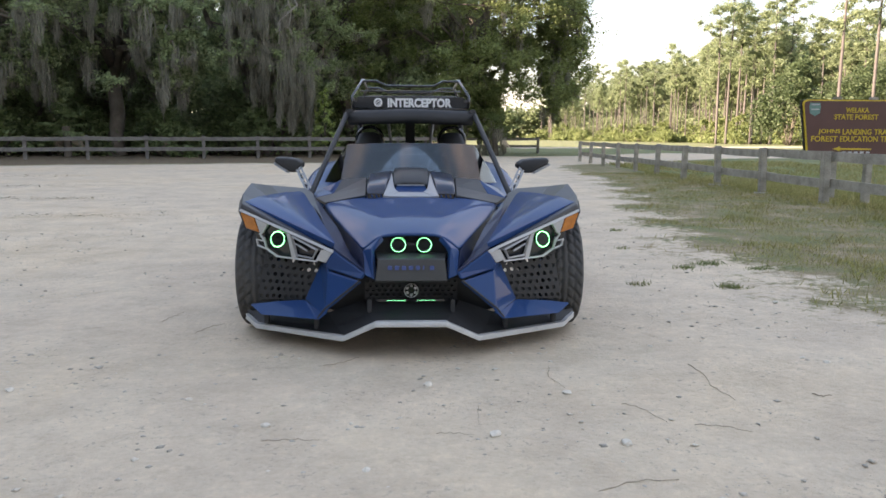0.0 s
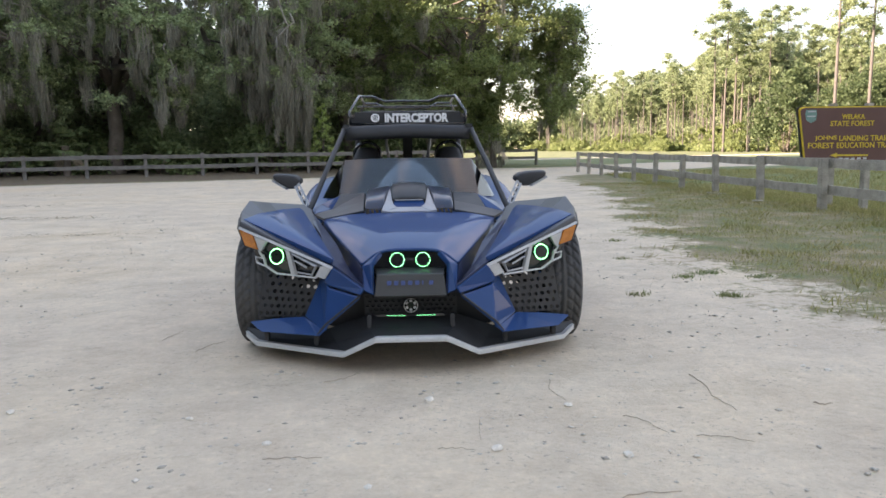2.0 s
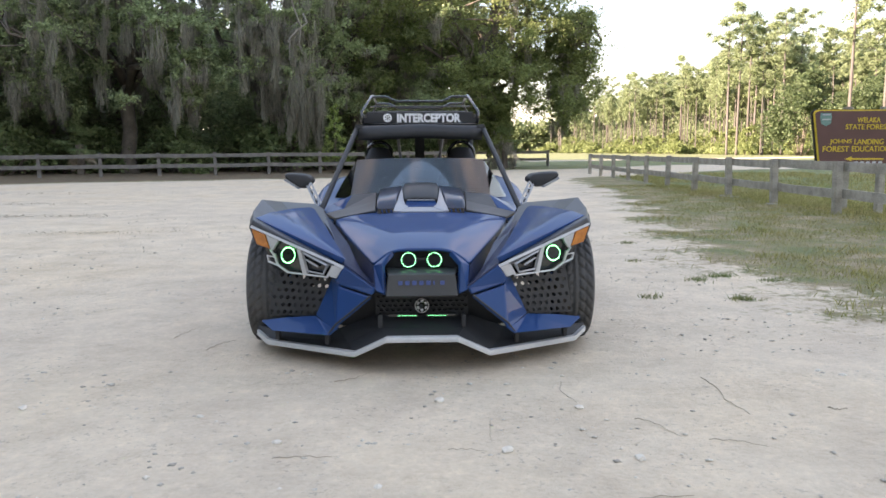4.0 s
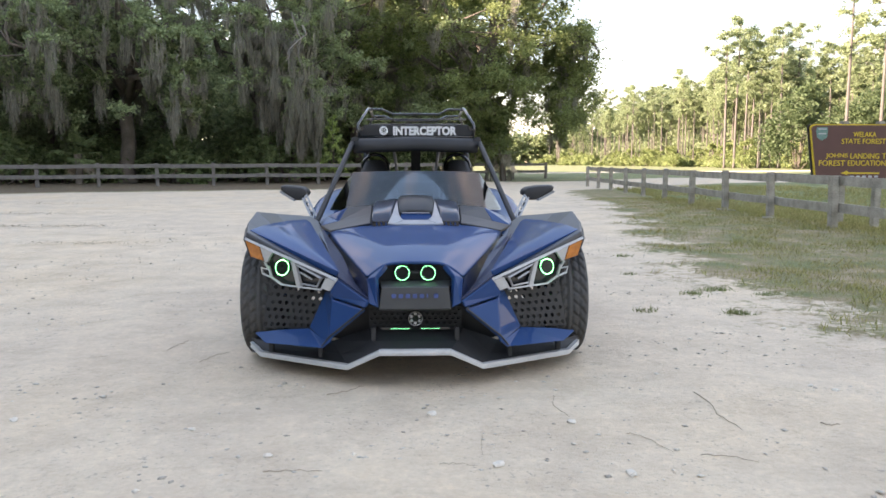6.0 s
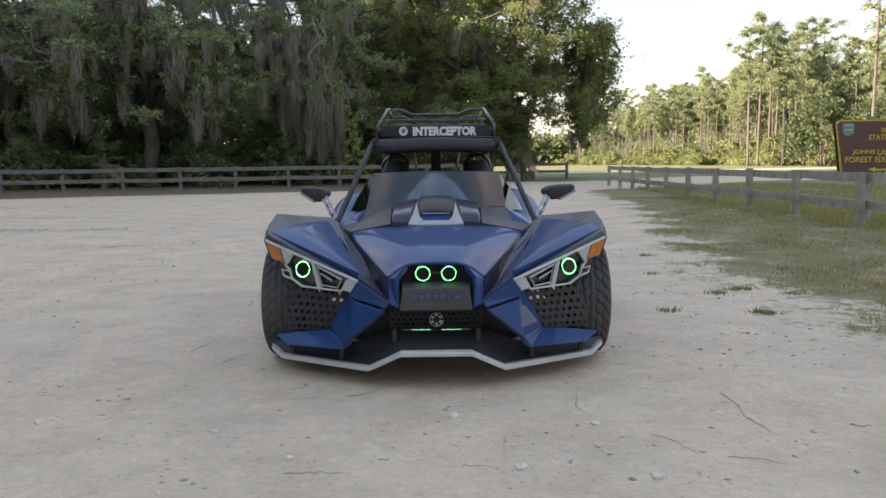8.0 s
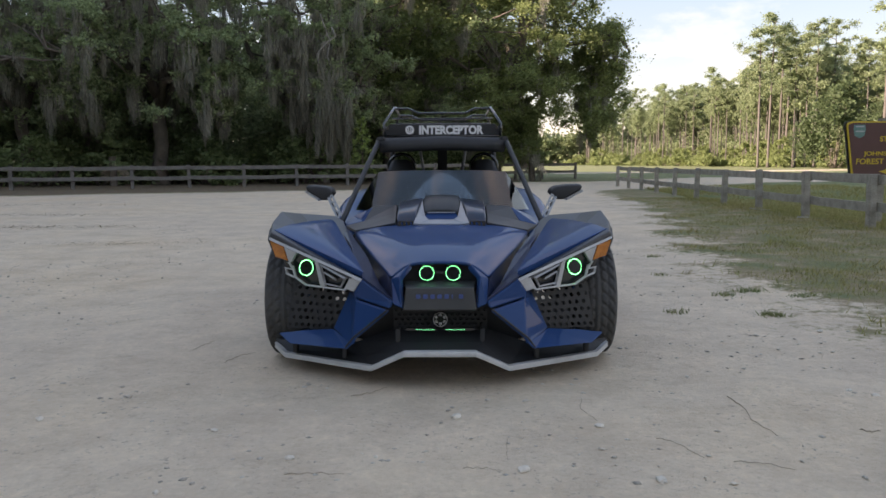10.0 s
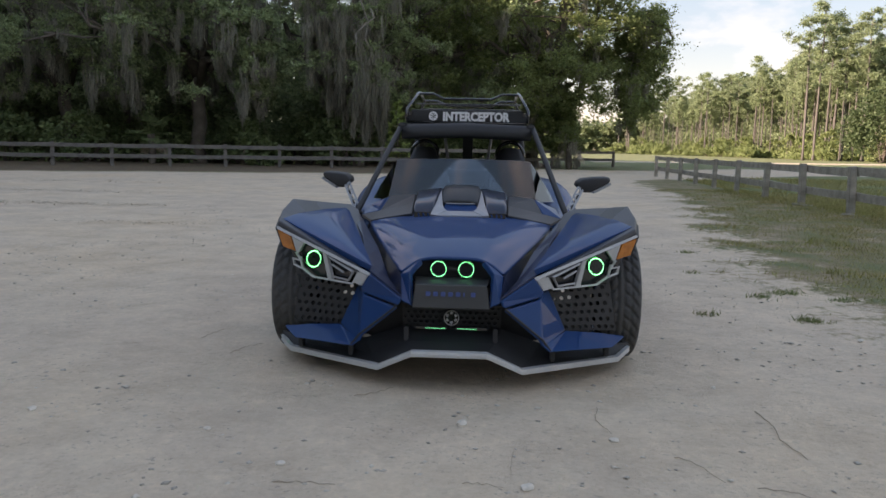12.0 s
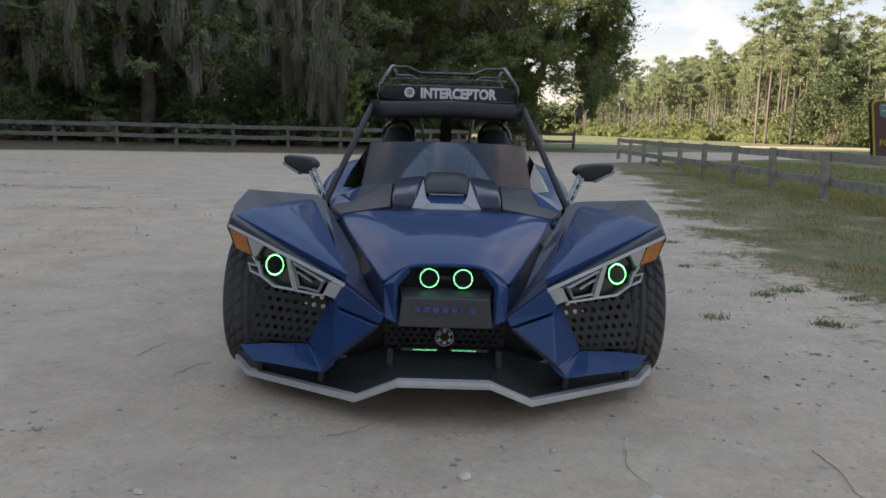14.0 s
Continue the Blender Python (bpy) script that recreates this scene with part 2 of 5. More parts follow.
    d = max(d, fence_side(x, y))
    return d + n * (0.8 if y < 33 else 0.5)


def fence_side(x, y):
    """Metres beyond the strip of litter before the long fence."""
    return (y - (33.2 + (x + 16.5) * 0.31)) + 7.0 if x < -3 else -9


def litter(x, y):
    if x > 4.5:
        return 0.0
    d = fence_side(min(x, -3.01), y) + noise.noise(Vector((x * 0.5, y * 0.5, 1))) * 0.8 if x < -3 else y - 43
    return smooth_step(-0.3, 1.5, d)


def build_ground():
    def axis(parts):
        out = []
        for a, b, n in parts:
            out += list(np.linspace(a, b, n, endpoint=False))
        return out + [parts[-1][1]]
    xs = axis([(-1500, -120, 10), (-120, -30, 24), (-30, -3, 70), (-3, 1.6, 46), (1.6, 9.5, 120), (9.5, 30, 60), (30, 120, 30), (120, 1500, 10)])
    ys = axis([(-1500, -60, 10), (-60, -2, 20), (-2, 2.4, 16), (2.4, 17, 200), (17, 48, 130), (48, 120, 50), (120, 2500, 12)])
    verts, grass, leaf, lush = [], [], [], []
    for y in ys:
        for x in xs:
            t = turf(x, y)
            z = ground_z(x, y)
            if abs(x) < 30 and -5 < y < 40:
                z += 0.012 * noise.noise(Vector((x * 0.7, y * 0.7, 0))) + 0.004 * noise.noise(Vector((x * 4, y * 4, 5)))
                z += 0.02 * smooth_step(-0.2, 0.6, t)
            if y < 7.5 and abs(x) < 1.3 and y > 3:
                z *= 0.3
            verts.append((x, y, z))
            grass.append(t)
            leaf.append(litter(x, y))
            lush.append(max(smooth_step(7.0, 8.2, x), smooth_step(35, 41, y) * smooth_step(2.5, 4.5, x)))
    w = len(xs)
    i = np.arange(len(verts)).reshape(len(ys), w)
    faces = np.stack([i[:-1, :-1], i[:-1, 1:], i[1:, 1:], i[1:, :-1]], -1).reshape(-1, 4)
    me = raw_mesh("ground", np.array(verts), faces, ground_material(), True)
    for name, values in (("turf", grass), ("litter", leaf), ("meadow", lush)):
        me.attributes.new(name, "FLOAT", "POINT").data.foreach_set("value", np.array(values, np.float32))
    return tagged(new("ground", me), "pale crushed limerock lot with a patchy grass verge", "ground", kind="structure")


def ground_material():
    m = material("lot_surface", (0.65, 0.535, 0.408), 0.95, second=(0.555, 0.452, 0.343), scale=1.3, fine=45, bump=0.0)
    n, l = m.node_tree.nodes, m.node_tree.links
    b = n["Principled BSDF"]
    sand = b.inputs["Base Color"].links[0].from_socket
    co = n.new("ShaderNodeTexCoord")

    def tex(scale, detail=6.0, rough=0.6):
        t = n.new("ShaderNodeTexNoise")
        t.inputs["Scale"].default_value, t.inputs["Detail"].default_value, t.inputs["Roughness"].default_value = scale, detail, rough
        l.new(co.outputs["Object"], t.inputs["Vector"])
        return t.outputs["Fac"]

    def ramp(v, stops):
        r = n.new("ShaderNodeValToRGB")
        while len(r.color_ramp.elements) < len(stops):
            r.color_ramp.elements.new(0.5)
        for e, (p, c) in zip(r.color_ramp.elements, stops):
            e.position, e.color = p, (*c, 1)
        l.new(v, r.inputs["Fac"])
        return r.outputs["Color"]

    def mix(f, a, c, kind="MIX"):
        x = n.new("ShaderNodeMix")
        x.data_type, x.blend_type = "RGBA", kind
        for s, v in (("Factor", f), ("A", a), ("B", c)):
            if isinstance(v, (int, float)):
                x.inputs[s].default_value = v
            else:
                l.new(v, x.inputs[s])
        return x.outputs["Result"]

    def attr(name):
        a = n.new("ShaderNodeAttribute")
        a.attribute_name = name
        return a.outputs["Fac"]

    def math_node(op, a, c):
        x = n.new("ShaderNodeMath")
        x.operation = op
        for s, v in zip(x.inputs, (a, c)):
            if isinstance(v, (int, float)):
                s.default_value = v
            else:
                l.new(v, s)
        return x.outputs[0]
    # damp and dusty patches, then dark grit
    patch = ramp(tex(0.35, 8), [(0.35, (0.90, 0.90, 0.92)), (0.5, (1, 1, 1)), (0.65, (1.0, 0.965, 0.91))])
    sand = mix(1.0, sand, patch, "MULTIPLY")
    grit = ramp(tex(30, 3, 0.7), [(0.0, (0, 0, 0)), (0.58, (0, 0, 0)), (0.66, (1, 1, 1))])
    dark = n.new("ShaderNodeRGB")
    dark.outputs[0].default_value = (0.23, 0.21, 0.19, 1)
    spots = ramp(tex(2.2, 4), [(0.42, (0, 0, 0)), (0.66, (0.75, 0.75, 0.75))])
    sand = mix(mix(1.0, grit, spots, "MULTIPLY"), sand, dark.outputs[0])
    blotch = ramp(tex(2.6, 5, 0.6), [(0.36, (0.93, 0.925, 0.92)), (0.5, (1, 1, 1)), (0.62, (1.05, 1.045, 1.035))])
    sand = mix(1.0, sand, blotch, "MULTIPLY")
    scuff = ramp(tex(6.5, 9, 0.75), [(0.55, (1, 1, 1)), (0.64, (0.86, 0.85, 0.84)), (0.70, (0.78, 0.77, 0.76))])
    sand = mix(0.75, sand, scuff, "MULTIPLY")
    pale = ramp(tex(14, 7, 0.7), [(0.36, (1.08, 1.07, 1.05)), (0.46, (1, 1, 1)), (0.6, (0.95, 0.94, 0.93))])
    sand = mix(1.0, sand, pale, "MULTIPLY")
    green = ramp(tex(1.6, 7, 0.65), [(0.36, (0.34, 0.265, 0.175)), (0.45, (0.235, 0.185, 0.105)), (0.54, (0.175, 0.165, 0.075)), (0.66, (0.12, 0.145, 0.055))])
    green = mix(0.4, green, ramp(tex(45, 3), [(0.3, (0.5, 0.5, 0.5)), (0.7, (1.55, 1.55, 1.55))]), "MULTIPLY")
    lush = ramp(tex(0.9, 7, 0.65), [(0.34, (0.195, 0.195, 0.095)), (0.5, (0.145, 0.17, 0.068)), (0.66, (0.105, 0.145, 0.05))])
    lush = mix(0.4, lush, ramp(tex(30, 3), [(0.3, (0.5, 0.5, 0.5)), (0.7, (1.5, 1.5, 1.5))]), "MULTIPLY")
    lush = mix(0.7, lush, ramp(tex(0.28, 6, 0.7), [(0.38, (1.25, 1.1, 0.9)), (0.5, (1, 1, 1)), (0.62, (0.72, 0.8, 0.75))]), "MULTIPLY")
    lush = mix(0.5, lush, ramp(tex(6, 4, 0.7), [(0.35, (0.6, 0.62, 0.6)), (0.65, (1.35, 1.3, 1.25))]), "MULTIPLY")
    green = mix(attr("meadow"), green, lush)
    cover = math_node("ADD", attr("turf"), math_node("MULTIPLY", math_node("SUBTRACT", tex(9, 6, 0.7), 0.5), 2.2))
    mask = ramp(cover, [(0.0, (0, 0, 0)), (0.10, (0.2, 0.2, 0.2)), (0.40, (1, 1, 1))])
    col = mix(mask, sand, green)
    brown = ramp(tex(2.5, 7, 0.7), [(0.3, (0.075, 0.05, 0.03)), (0.55, (0.15, 0.105, 0.065)), (0.7, (0.11, 0.115, 0.045))])
    col = mix(attr("litter"), col, brown)
    l.new(col, b.inputs["Base Color"])
    bu = n.new("ShaderNodeBump")
    bu.inputs["Strength"].default_value, bu.inputs["Distance"].default_value = 0.8, 0.016
    l.new(math_node("ADD", tex(28, 8, 0.7), math_node("MULTIPLY", tex(5, 4), 1.5)), bu.inputs["Height"])
    l.new(bu.outputs["Normal"], b.inputs["Normal"])
    return m


ground = build_ground()


# ---- fences ----
def fence(name, label, posts, height, rails, width, rail_h, seed, timber):
    """A post-and-rail fence through the given places; rails: heights of their tops."""
    rng = random.Random(seed)
    ob = thing(name, label, "fence")
    pm = []
    for k in range(3):
        bm = bmesh.new()
        box(bm, -width / 2, width / 2, -width / 2, width / 2, -0.3, height, 0.012)
        for v in bm.verts:
            v.co += Vector((rng.uniform(-1, 1), rng.uniform(-1, 1), rng.uniform(-1, 1))) * 0.006
        pm.append(mesh_of("post", bm, timber))
    for i, (x, y) in enumerate(posts):
        p = new("post", pm[i % 3])
        p.parent = ob
        z = ground_z(x, y)
        p.matrix_basis = pose(x, y, z + rng.uniform(-0.02, 0.02), rng.uniform(-1.5, 1.5), rng.uniform(-1.5, 1.5), FENCE_TURN.get(name, 0) + rng.uniform(-4, 4))
    for (x0, y0), (x1, y1) in zip(posts, posts[1:]):
        a, b = Vector((x0, y0, ground_z(x0, y0))), Vector((x1, y1, ground_z(x1, y1)))
        way = b - a
        side = Vector((way.y, -way.x, 0)).normalized()
        for top in rails:
            bm = bmesh.new()
            shift = side * (width / 2 + 0.022) * FENCE_FACE.get(name, 1)
            steps = 6
            rows = []
            s0, s1 = rng.uniform(-0.015, 0.015), rng.uniform(-0.015, 0.015)
            for k in range(steps + 1):
                f = k / steps
                c = a + way * f + shift + Vector((0, 0, top + s0 * (1 - f) + s1 * f - 0.012 * math.sin(f * math.pi)))
                w = rng.uniform(-0.004, 0.004)
                rows.append([bm.verts.new(c + side * dx + Vector((0, 0, dz + w))) for dx, dz in ((-0.02, 0), (0.02, 0), (0.02, -rail_h), (-0.02, -rail_h))])
            for p, q in zip(rows, rows[1:]):
                for k in range(4):
                    bm.faces.new((p[k], p[(k + 1) % 4], q[(k + 1) % 4], q[k]))
            bm.faces.new(rows[0][::-1])
            bm.faces.new(rows[-1])
            part("rail", bm, timber, ob)
    return ob


FENCE_TURN, FENCE_FACE = {"verge_fence": 2, "wood_fence": 17}, {"verge_fence": 1, "wood_fence": 1}
VERGE_POSTS = [(6.865 + 0.085 * k, 12.2 + 2.4 * k) for k in range(-3, 10)]
verge_fence = fence("verge_fence", "weathered grey two-rail timber fence standing in rough grass", VERGE_POSTS, 0.90, (0.885, 0.44), 0.125, 0.155, 3, M_TIMBER)
WOOD_POSTS = [(-16.5 + 2.33 * k, 33.25 + 0.72 * k) for k in range(-8, 7)]
for bend in (40, 52, 60, 64, 62, 40, 20):
    x, y = WOOD_POSTS[-1]
    WOOD_POSTS.append((x + 2.44 * math.cos(radians(bend)), y + 2.44 * math.sin(radians(bend))))
wood_fence = fence("wood_fence", "long grey timber rail fence before the oak wood", WOOD_POSTS, 1.06, (1.02, 0.56), 0.15, 0.17, 4, M_TIMBER_OLD)


# ---- trees ----
def branch_points(rng, base, tip, sag, n=6, wander=0.25):
    base, tip = np.array(base, float), np.array(tip, float)
    pts = []
    for k in range(n):
        f = k / (n - 1)
        p = base + (tip - base) * f
        p[2] += sag * math.sin(f * math.pi)
        if 0 < k < n - 1:
            p += rng.normal(size=3) * wander
        pts.append(p)
    return pts


def make_oak(seed, height, spread, low, moss_amount, leaf_mat, clumps=70, per=310, leaf=0.10):
    """A live oak: forked trunk, spreading limbs, clumped crown, hanging moss."""
    rng = np.random.default_rng(seed)
    tree = thing("oak_tree", "tall live oak draped with grey hanging moss", "tree", "oaks of the wood")
    bm = bmesh.new()
    r0 = height * 0.026
    fork = np.array([rng.normal() * 0.4, rng.normal() * 0.4, height * 0.30])
    tube(bm, [(0, 0, -0.3), (0, 0, 0.3), *branch_points(rng, (0, 0, 0.9), fork, 0, 4, 0.12)], [r0 * 1.7, r0 * 1.25, r0, r0 * 0.95, r0 * 0.92, r0 * 0.85], 10)
    part("trunk", bm, M_BARK, tree, smooth=True)
    centres, hang = [], []
    limbs = bmesh.new()
    count = 11
    for k in range(count):
        a = 2 * math.pi * k / count + rng.normal() * 0.25
        up = rng.random()
        reach = spread * (1.0 - 0.55 * up) * (0.75 + 0.4 * rng.random())
        tip = np.array([math.cos(a) * reach, math.sin(a) * reach, low + (height - low) * (0.12 + 0.80 * up)])
        pts = branch_points(rng, fork * (0.8 + 0.2 * rng.random()), tip, 0.10 * height * (1 - up), 7, 0.3)
        tube(limbs, pts, [r0 * 0.55 * (1 - 0.85 * i / 6) + 0.02 for i in range(7)], 6)
        for i in range(3, 7):
            for j in range(2):
                e = pts[i] + rng.normal(size=3) * np.array([1.3, 1.3, 0.8]) * spread / 6
                tube(limbs, [pts[i], (pts[i] + e) / 2 + rng.normal(size=3) * 0.15, e], [0.07, 0.045, 0.02], 4)
                centres.append(e)
                hang.append(e)
            hang.append(pts[i])
    part("bough", limbs, M_BARK, tree, smooth=True)
    extra = clumps - len(centres)
    for k in range(max(extra, 0)):
        a, u = rng.random() * 6.283, rng.random()
        rr = spread * (0.55 + 0.45 * rng.random()) * math.sqrt(max(1 - (u * 0.95) ** 2, 0.05))
        centres.append(np.array([math.cos(a) * rr, math.sin(a) * rr, low + (height - low) * u]))
    centres = np.array(centres)
    sizes = spread * (0.085 + 0.09 * rng.random(len(centres)))
    q = leaves(rng, centres, sizes, per, leaf, 0.65)
    ob = new("crown", quad_mesh("crown", q, leaf_mat))
    ob.parent = tree
    if moss_amount:
        tops, lens = beards(rng, hang, moss_amount, 2.4)
        ob = new("moss", strands(rng, tops, lens, 0.016, M_MOSS, "moss"))
        ob.parent = tree
        tagged(ob, "grey-green hanging moss")
    return tree


def make_pine(seed, height, per=90, bare=0.55, thick=0.0095):
    """A tall pine: straight bare trunk, tufted crown."""
    rng = np.random.default_rng(seed)
    tree = thing("pine_tree", "tall sunlit pine with a bare straight trunk", "tree", "pines of the forest edge")
    bm = bmesh.new()
    lean = rng.normal(size=2) * height * 0.012
    pts = [(lean[0] * f * f, lean[1] * f * f, height * f - 0.3 * (f == 0)) for f in (0, 0.03, 0.3, 0.6, 0.85, 1.0)]
    r = height * thick * 0.88
    tube(bm, pts, [r * 1.3, r, r * 0.9, r * 0.7, r * 0.4, 0.03], 7)
    centres, sizes = [], []
    for k in range(15):
        g = (k / 14) ** 0.85
        f = bare + (1 - bare) * g
        a = k * 2.4 + rng.normal() * 0.6
        full = (0.35 + 0.75 * g) if g < 0.6 else 0.8 * math.sqrt(max(1 - ((g - 0.6) / 0.46) ** 2, 0.05))
        reach = height * 0.165 * full * (0.35 + 0.85 * rng.random())
        root = np.array([lean[0] * f * f, lean[1] * f * f, height * f])
        tip = root + np.array([math.cos(a) * reach, math.sin(a) * reach, reach * (0.25 + 0.3 * rng.random())])
        tube(bm, [root, (root + tip) / 2 - np.array([0, 0, 0.12]), tip], [0.08, 0.055, 0.02], 4)
        centres += [tip, root + (tip - root) * 0.55]
        sizes += [height * (0.042 + 0.034 * rng.random()), height * (0.026 + 0.024 * rng.random())]
    part("trunk", bm, M_PINE_BARK, tree, smooth=True)
    q = leaves(rng, np.array(centres), np.array(sizes), int(per * 4.2), 0.14, 0.5, 2.4, 17, 0.1)
    ob = new("crown", quad_mesh("crown", q, M_PINE))
    ob.parent = tree
    return tree


def make_shrub(seed, mat, height, width, name, label, group, n=26, per=70, leaf=0.13):
    rng = np.random.default_rng(seed)
    ob = thing(name, label, "shrub", group)
    bm = bmesh.new()
    cs = []
    for k in range(n):
        a, u = rng.random() * 6.28, rng.random()
        rr = width / 2 * math.sqrt(max(1 - u * u, 0.1)) * (0.4 + 0.6 * rng.random())
        c = np.array([math.cos(a) * rr, math.sin(a) * rr, height * (0.15 + 0.75 * u)])
        cs.append(c)
        if k % 3 == 0:
            tube(bm, [(c[0] * 0.1, c[1] * 0.1, -0.1), c * np.array([0.5, 0.5, 0.6]), c], [0.03, 0.02, 0.01], 4)
    part("stem", bm, M_BARK, ob)
    crown = new("crown", quad_mesh("crown", leaves(rng, np.array(cs), width * 0.16, per, leaf, 0.8), mat))
    crown.parent = ob
    return ob


def woods(name, label, seed, places, height, mat, leaf, per, low=0.0):
    """Far foliage that nobody could count, one mesh."""
    rng = np.random.default_rng(seed)
    cs, ss = [], []
    for x, y in places:
        for k in range(9):
            cs.append((x + rng.normal() * 1.2, y + rng.normal() * 1.2, low + (height - low) * (k + rng.random()) / 9 * (0.85 + 0.25 * rng.random())))
            ss.append(1.9 + rng.random())
    return tagged(new(name, quad_mesh(name, leaves(rng, np.array(cs), np.array(ss), per, leaf, 0.9), mat)), label, "woods", kind="stuff")


def settle(tree, x, y, turn=0.0, size=1.0):
    """The pose of a tree that stands at x, y."""
    return Matrix.Translation((x, y, ground_z(x, y))) @ Matrix.Rotation(radians(turn), 4, "Z") @ Matrix.Scale(size, 4)


oak_a = make_oak(11, 15.5, 6.6, 3.2, 190, M_OAK, clumps=150, per=340, leaf=0.088)
oak_b = make_oak(12, 14.5, 6.2, 3.0, 200, M_OAK, clumps=150, per=340, leaf=0.088)
oak_c = make_oak(13, 17, 8.2, 3.4, 70, M_OAK_SUN, clumps=440, per=400, leaf=0.085)
oak_a.matrix_basis = settle(oak_a, -15.6, 41.0)
oak_b.matrix_basis = settle(oak_b, -22.5, 40.5, 40)
oak_c.matrix_basis = settle(oak_c, 2.9, 47.0, 20)


def low_crown(tree, seed, lobes, moss, mat, leaf=0.10, longest=1.6):
    """Boughs that hang low at the edge of a crown: lobes of centre, radii and count, and moss under them."""
    rng = np.random.default_rng(seed)
    cs = []
    for c, r, n in lobes:
        d = rng.normal(size=(n, 3))
        d = d / np.linalg.norm(d, axis=1)[:, None] * (rng.random(n) ** 0.4)[:, None]
        cs.append(np.array(c) + d * np.array(r))
    twigs = bmesh.new()
    for (c, r, n), pts in zip(lobes, cs):
        root = Vector(c) + Vector((0, 0.6 * r[1], 0.9 * r[2]))
        for p in pts[::3]:
            p = Vector(p)
            tube(twigs, [root, root.lerp(p, 0.5) + Vector((0, 0, 0.25)), p], [0.05, 0.035, 0.012], 4)
    cs = np.concatenate(cs)
    ob = new("low_bough", quad_mesh("low_bough", leaves(rng, cs, 0.40 + 0.38 * rng.random(len(cs)), 330, leaf, 0.8), mat))
    tops, lens = beards(rng, cs - np.array([0, 0.2, 0.1]), moss, longest)
    hair = new("moss", strands(rng, tops, lens, 0.016, M_MOSS, "moss"))
    wood = part("low_wood", twigs, M_BARK, smooth=True, kind="stuff")
    for o in (ob, hair, wood):
        o.parent = tree
        o.matrix_parent_inverse = tree.matrix_basis.inverted()


low_crown(oak_c, 14, [((8.9, 45.5, 6.1), (1.3, 2.0, 3.2), 64), ((8.4, 45.0, 3.4), (0.6, 1.2, 1.0), 8), ((3.0, 44.5, 3.7), (2.7, 1.6, 3.0), 90), ((4.6, 44.2, 1.8), (1.0, 1.2, 1.5), 22), ((6.0, 45.5, 6.2), (2.0, 2.0, 1.6), 28)], 70, M_OAK_SUN, 0.09)
# boughs over the fence, heavy with moss
low_crown(oak_a, 15, [((-11.7, 38.0, 5.0), (1.6, 1.2, 1.6), 30), ((-12.4, 38.2, 7.2), (1.8, 1.2, 1.2), 20), ((-15.0, 38.6, 7.8), (1.6, 1.0, 1.0), 14)], 60, M_OAK, 0.095, 1.9)
low_crown(oak_b, 16, [((-18.6, 37.6, 4.9), (1.6, 1.2, 1.3), 26), ((-20.4, 37.6, 6.6), (2.2, 1.2, 1.5), 26), ((-18.0, 37.8, 7.8), (1.5, 1.0, 1.0), 14)], 85, M_OAK, 0.095, 2.2)
for src, x, y, turn in ((oak_b, -8.0, 43.0, 150), (oak_a, -3.4, 45.5, 100), (oak_a, -29, 40, 250), (oak_b, -19, 49, 200),
                                       (oak_b, -5, 54, 80), (oak_a, -27, 48, 30), (oak_b, -36, 42, 90), (oak_a, -0.5, 55, 10), (oak_a, -36, 50, 140)):
    copy_thing(src, settle(src, x, y, turn))


def moss_oak():
    """A younger oak at the fence whose boughs are curtained with moss."""
    tree = make_oak(17, 9.5, 2.6, 4.4, 60, M_OAK, clumps=60, per=260, leaf=0.085)
    tree.matrix_basis = settle(None, -6.6, 40.5)
    low_crown(tree, 18, [((-6.8, 38.6, 5.6), (1.7, 1.0, 1.6), 26), ((-5.6, 38.8, 4.2), (1.0, 0.9, 1.3), 14), ((-7.6, 38.6, 7.6), (1.8, 1.0, 1.2), 16)], 190, M_OAK, 0.085, 2.3)
    return tree


moss_oak()


def bare_limbs():
    """Pale dead limbs that hang from the oak before the wood."""
    rng = np.random.default_rng(19)
    for x, z, dx, dz in ((-18.9, 8.4, 1.5, -2.2), (-18.3, 8.1, 1.9, -0.9), (-19.3, 7.9, 0.2, -3.4), (-20.2, 7.0, -0.4, -2.0), (-6.0, 8.2, 0.5, -2.6), (-5.5, 7.6, -0.7, -2.2), (-11.4, 6.2, 0.6, -2.4)):
        bm = bmesh.new()
        pts = branch_points(rng, (x, 37.0, z), (x + dx, 36.8, z + dz), 0.25, 6, 0.12)
        tube(bm, pts, [0.045, 0.04, 0.034, 0.028, 0.02, 0.01], 5)
        for k in (2, 3, 4):
            tube(bm, [pts[k], pts[k] + np.array([rng.normal() * 0.35, 0.1, -0.35 - 0.3 * rng.random()])], [0.02, 0.006], 4)
        ob = part("dead_limb", bm, M_DEAD, oak_b, "pale bare dead limb", smooth=True)
        ob.matrix_parent_inverse = oak_b.matrix_basis.inverted()


M_DEAD = material("bleached_limb", (0.33, 0.31, 0.28), 0.9, second=(0.20, 0.185, 0.165), scale=3, fine=30, bump=0.4)
bare_limbs()

woods("oak_wood", "dense dark oak wood behind the fence", 21, [(x + 0.5 * (i % 2), 58 + 3 * (i % 3) - 0.25 * x) for i, x in enumerate(np.arange(-75, -1, 1.2))], 11.5, M_OAK_DARK, 0.3, 170)
woods("oak_edge", "dark crowns at the edge of the oak wood", 26, [(x, 57 + 2 * (i % 2)) for i, x in enumerate(np.arange(-3, 4.2, 0.8))], 16, M_OAK_DARK, 0.32, 160, 5.0)
woods("understorey", "dark understorey of the oak wood", 25, [(x, 50 + 2.5 * (i % 3) + 0.15 * x) for i, x in enumerate(np.arange(-50, -3, 0.9))], 6.5, M_OAK_DARK, 0.22, 150)
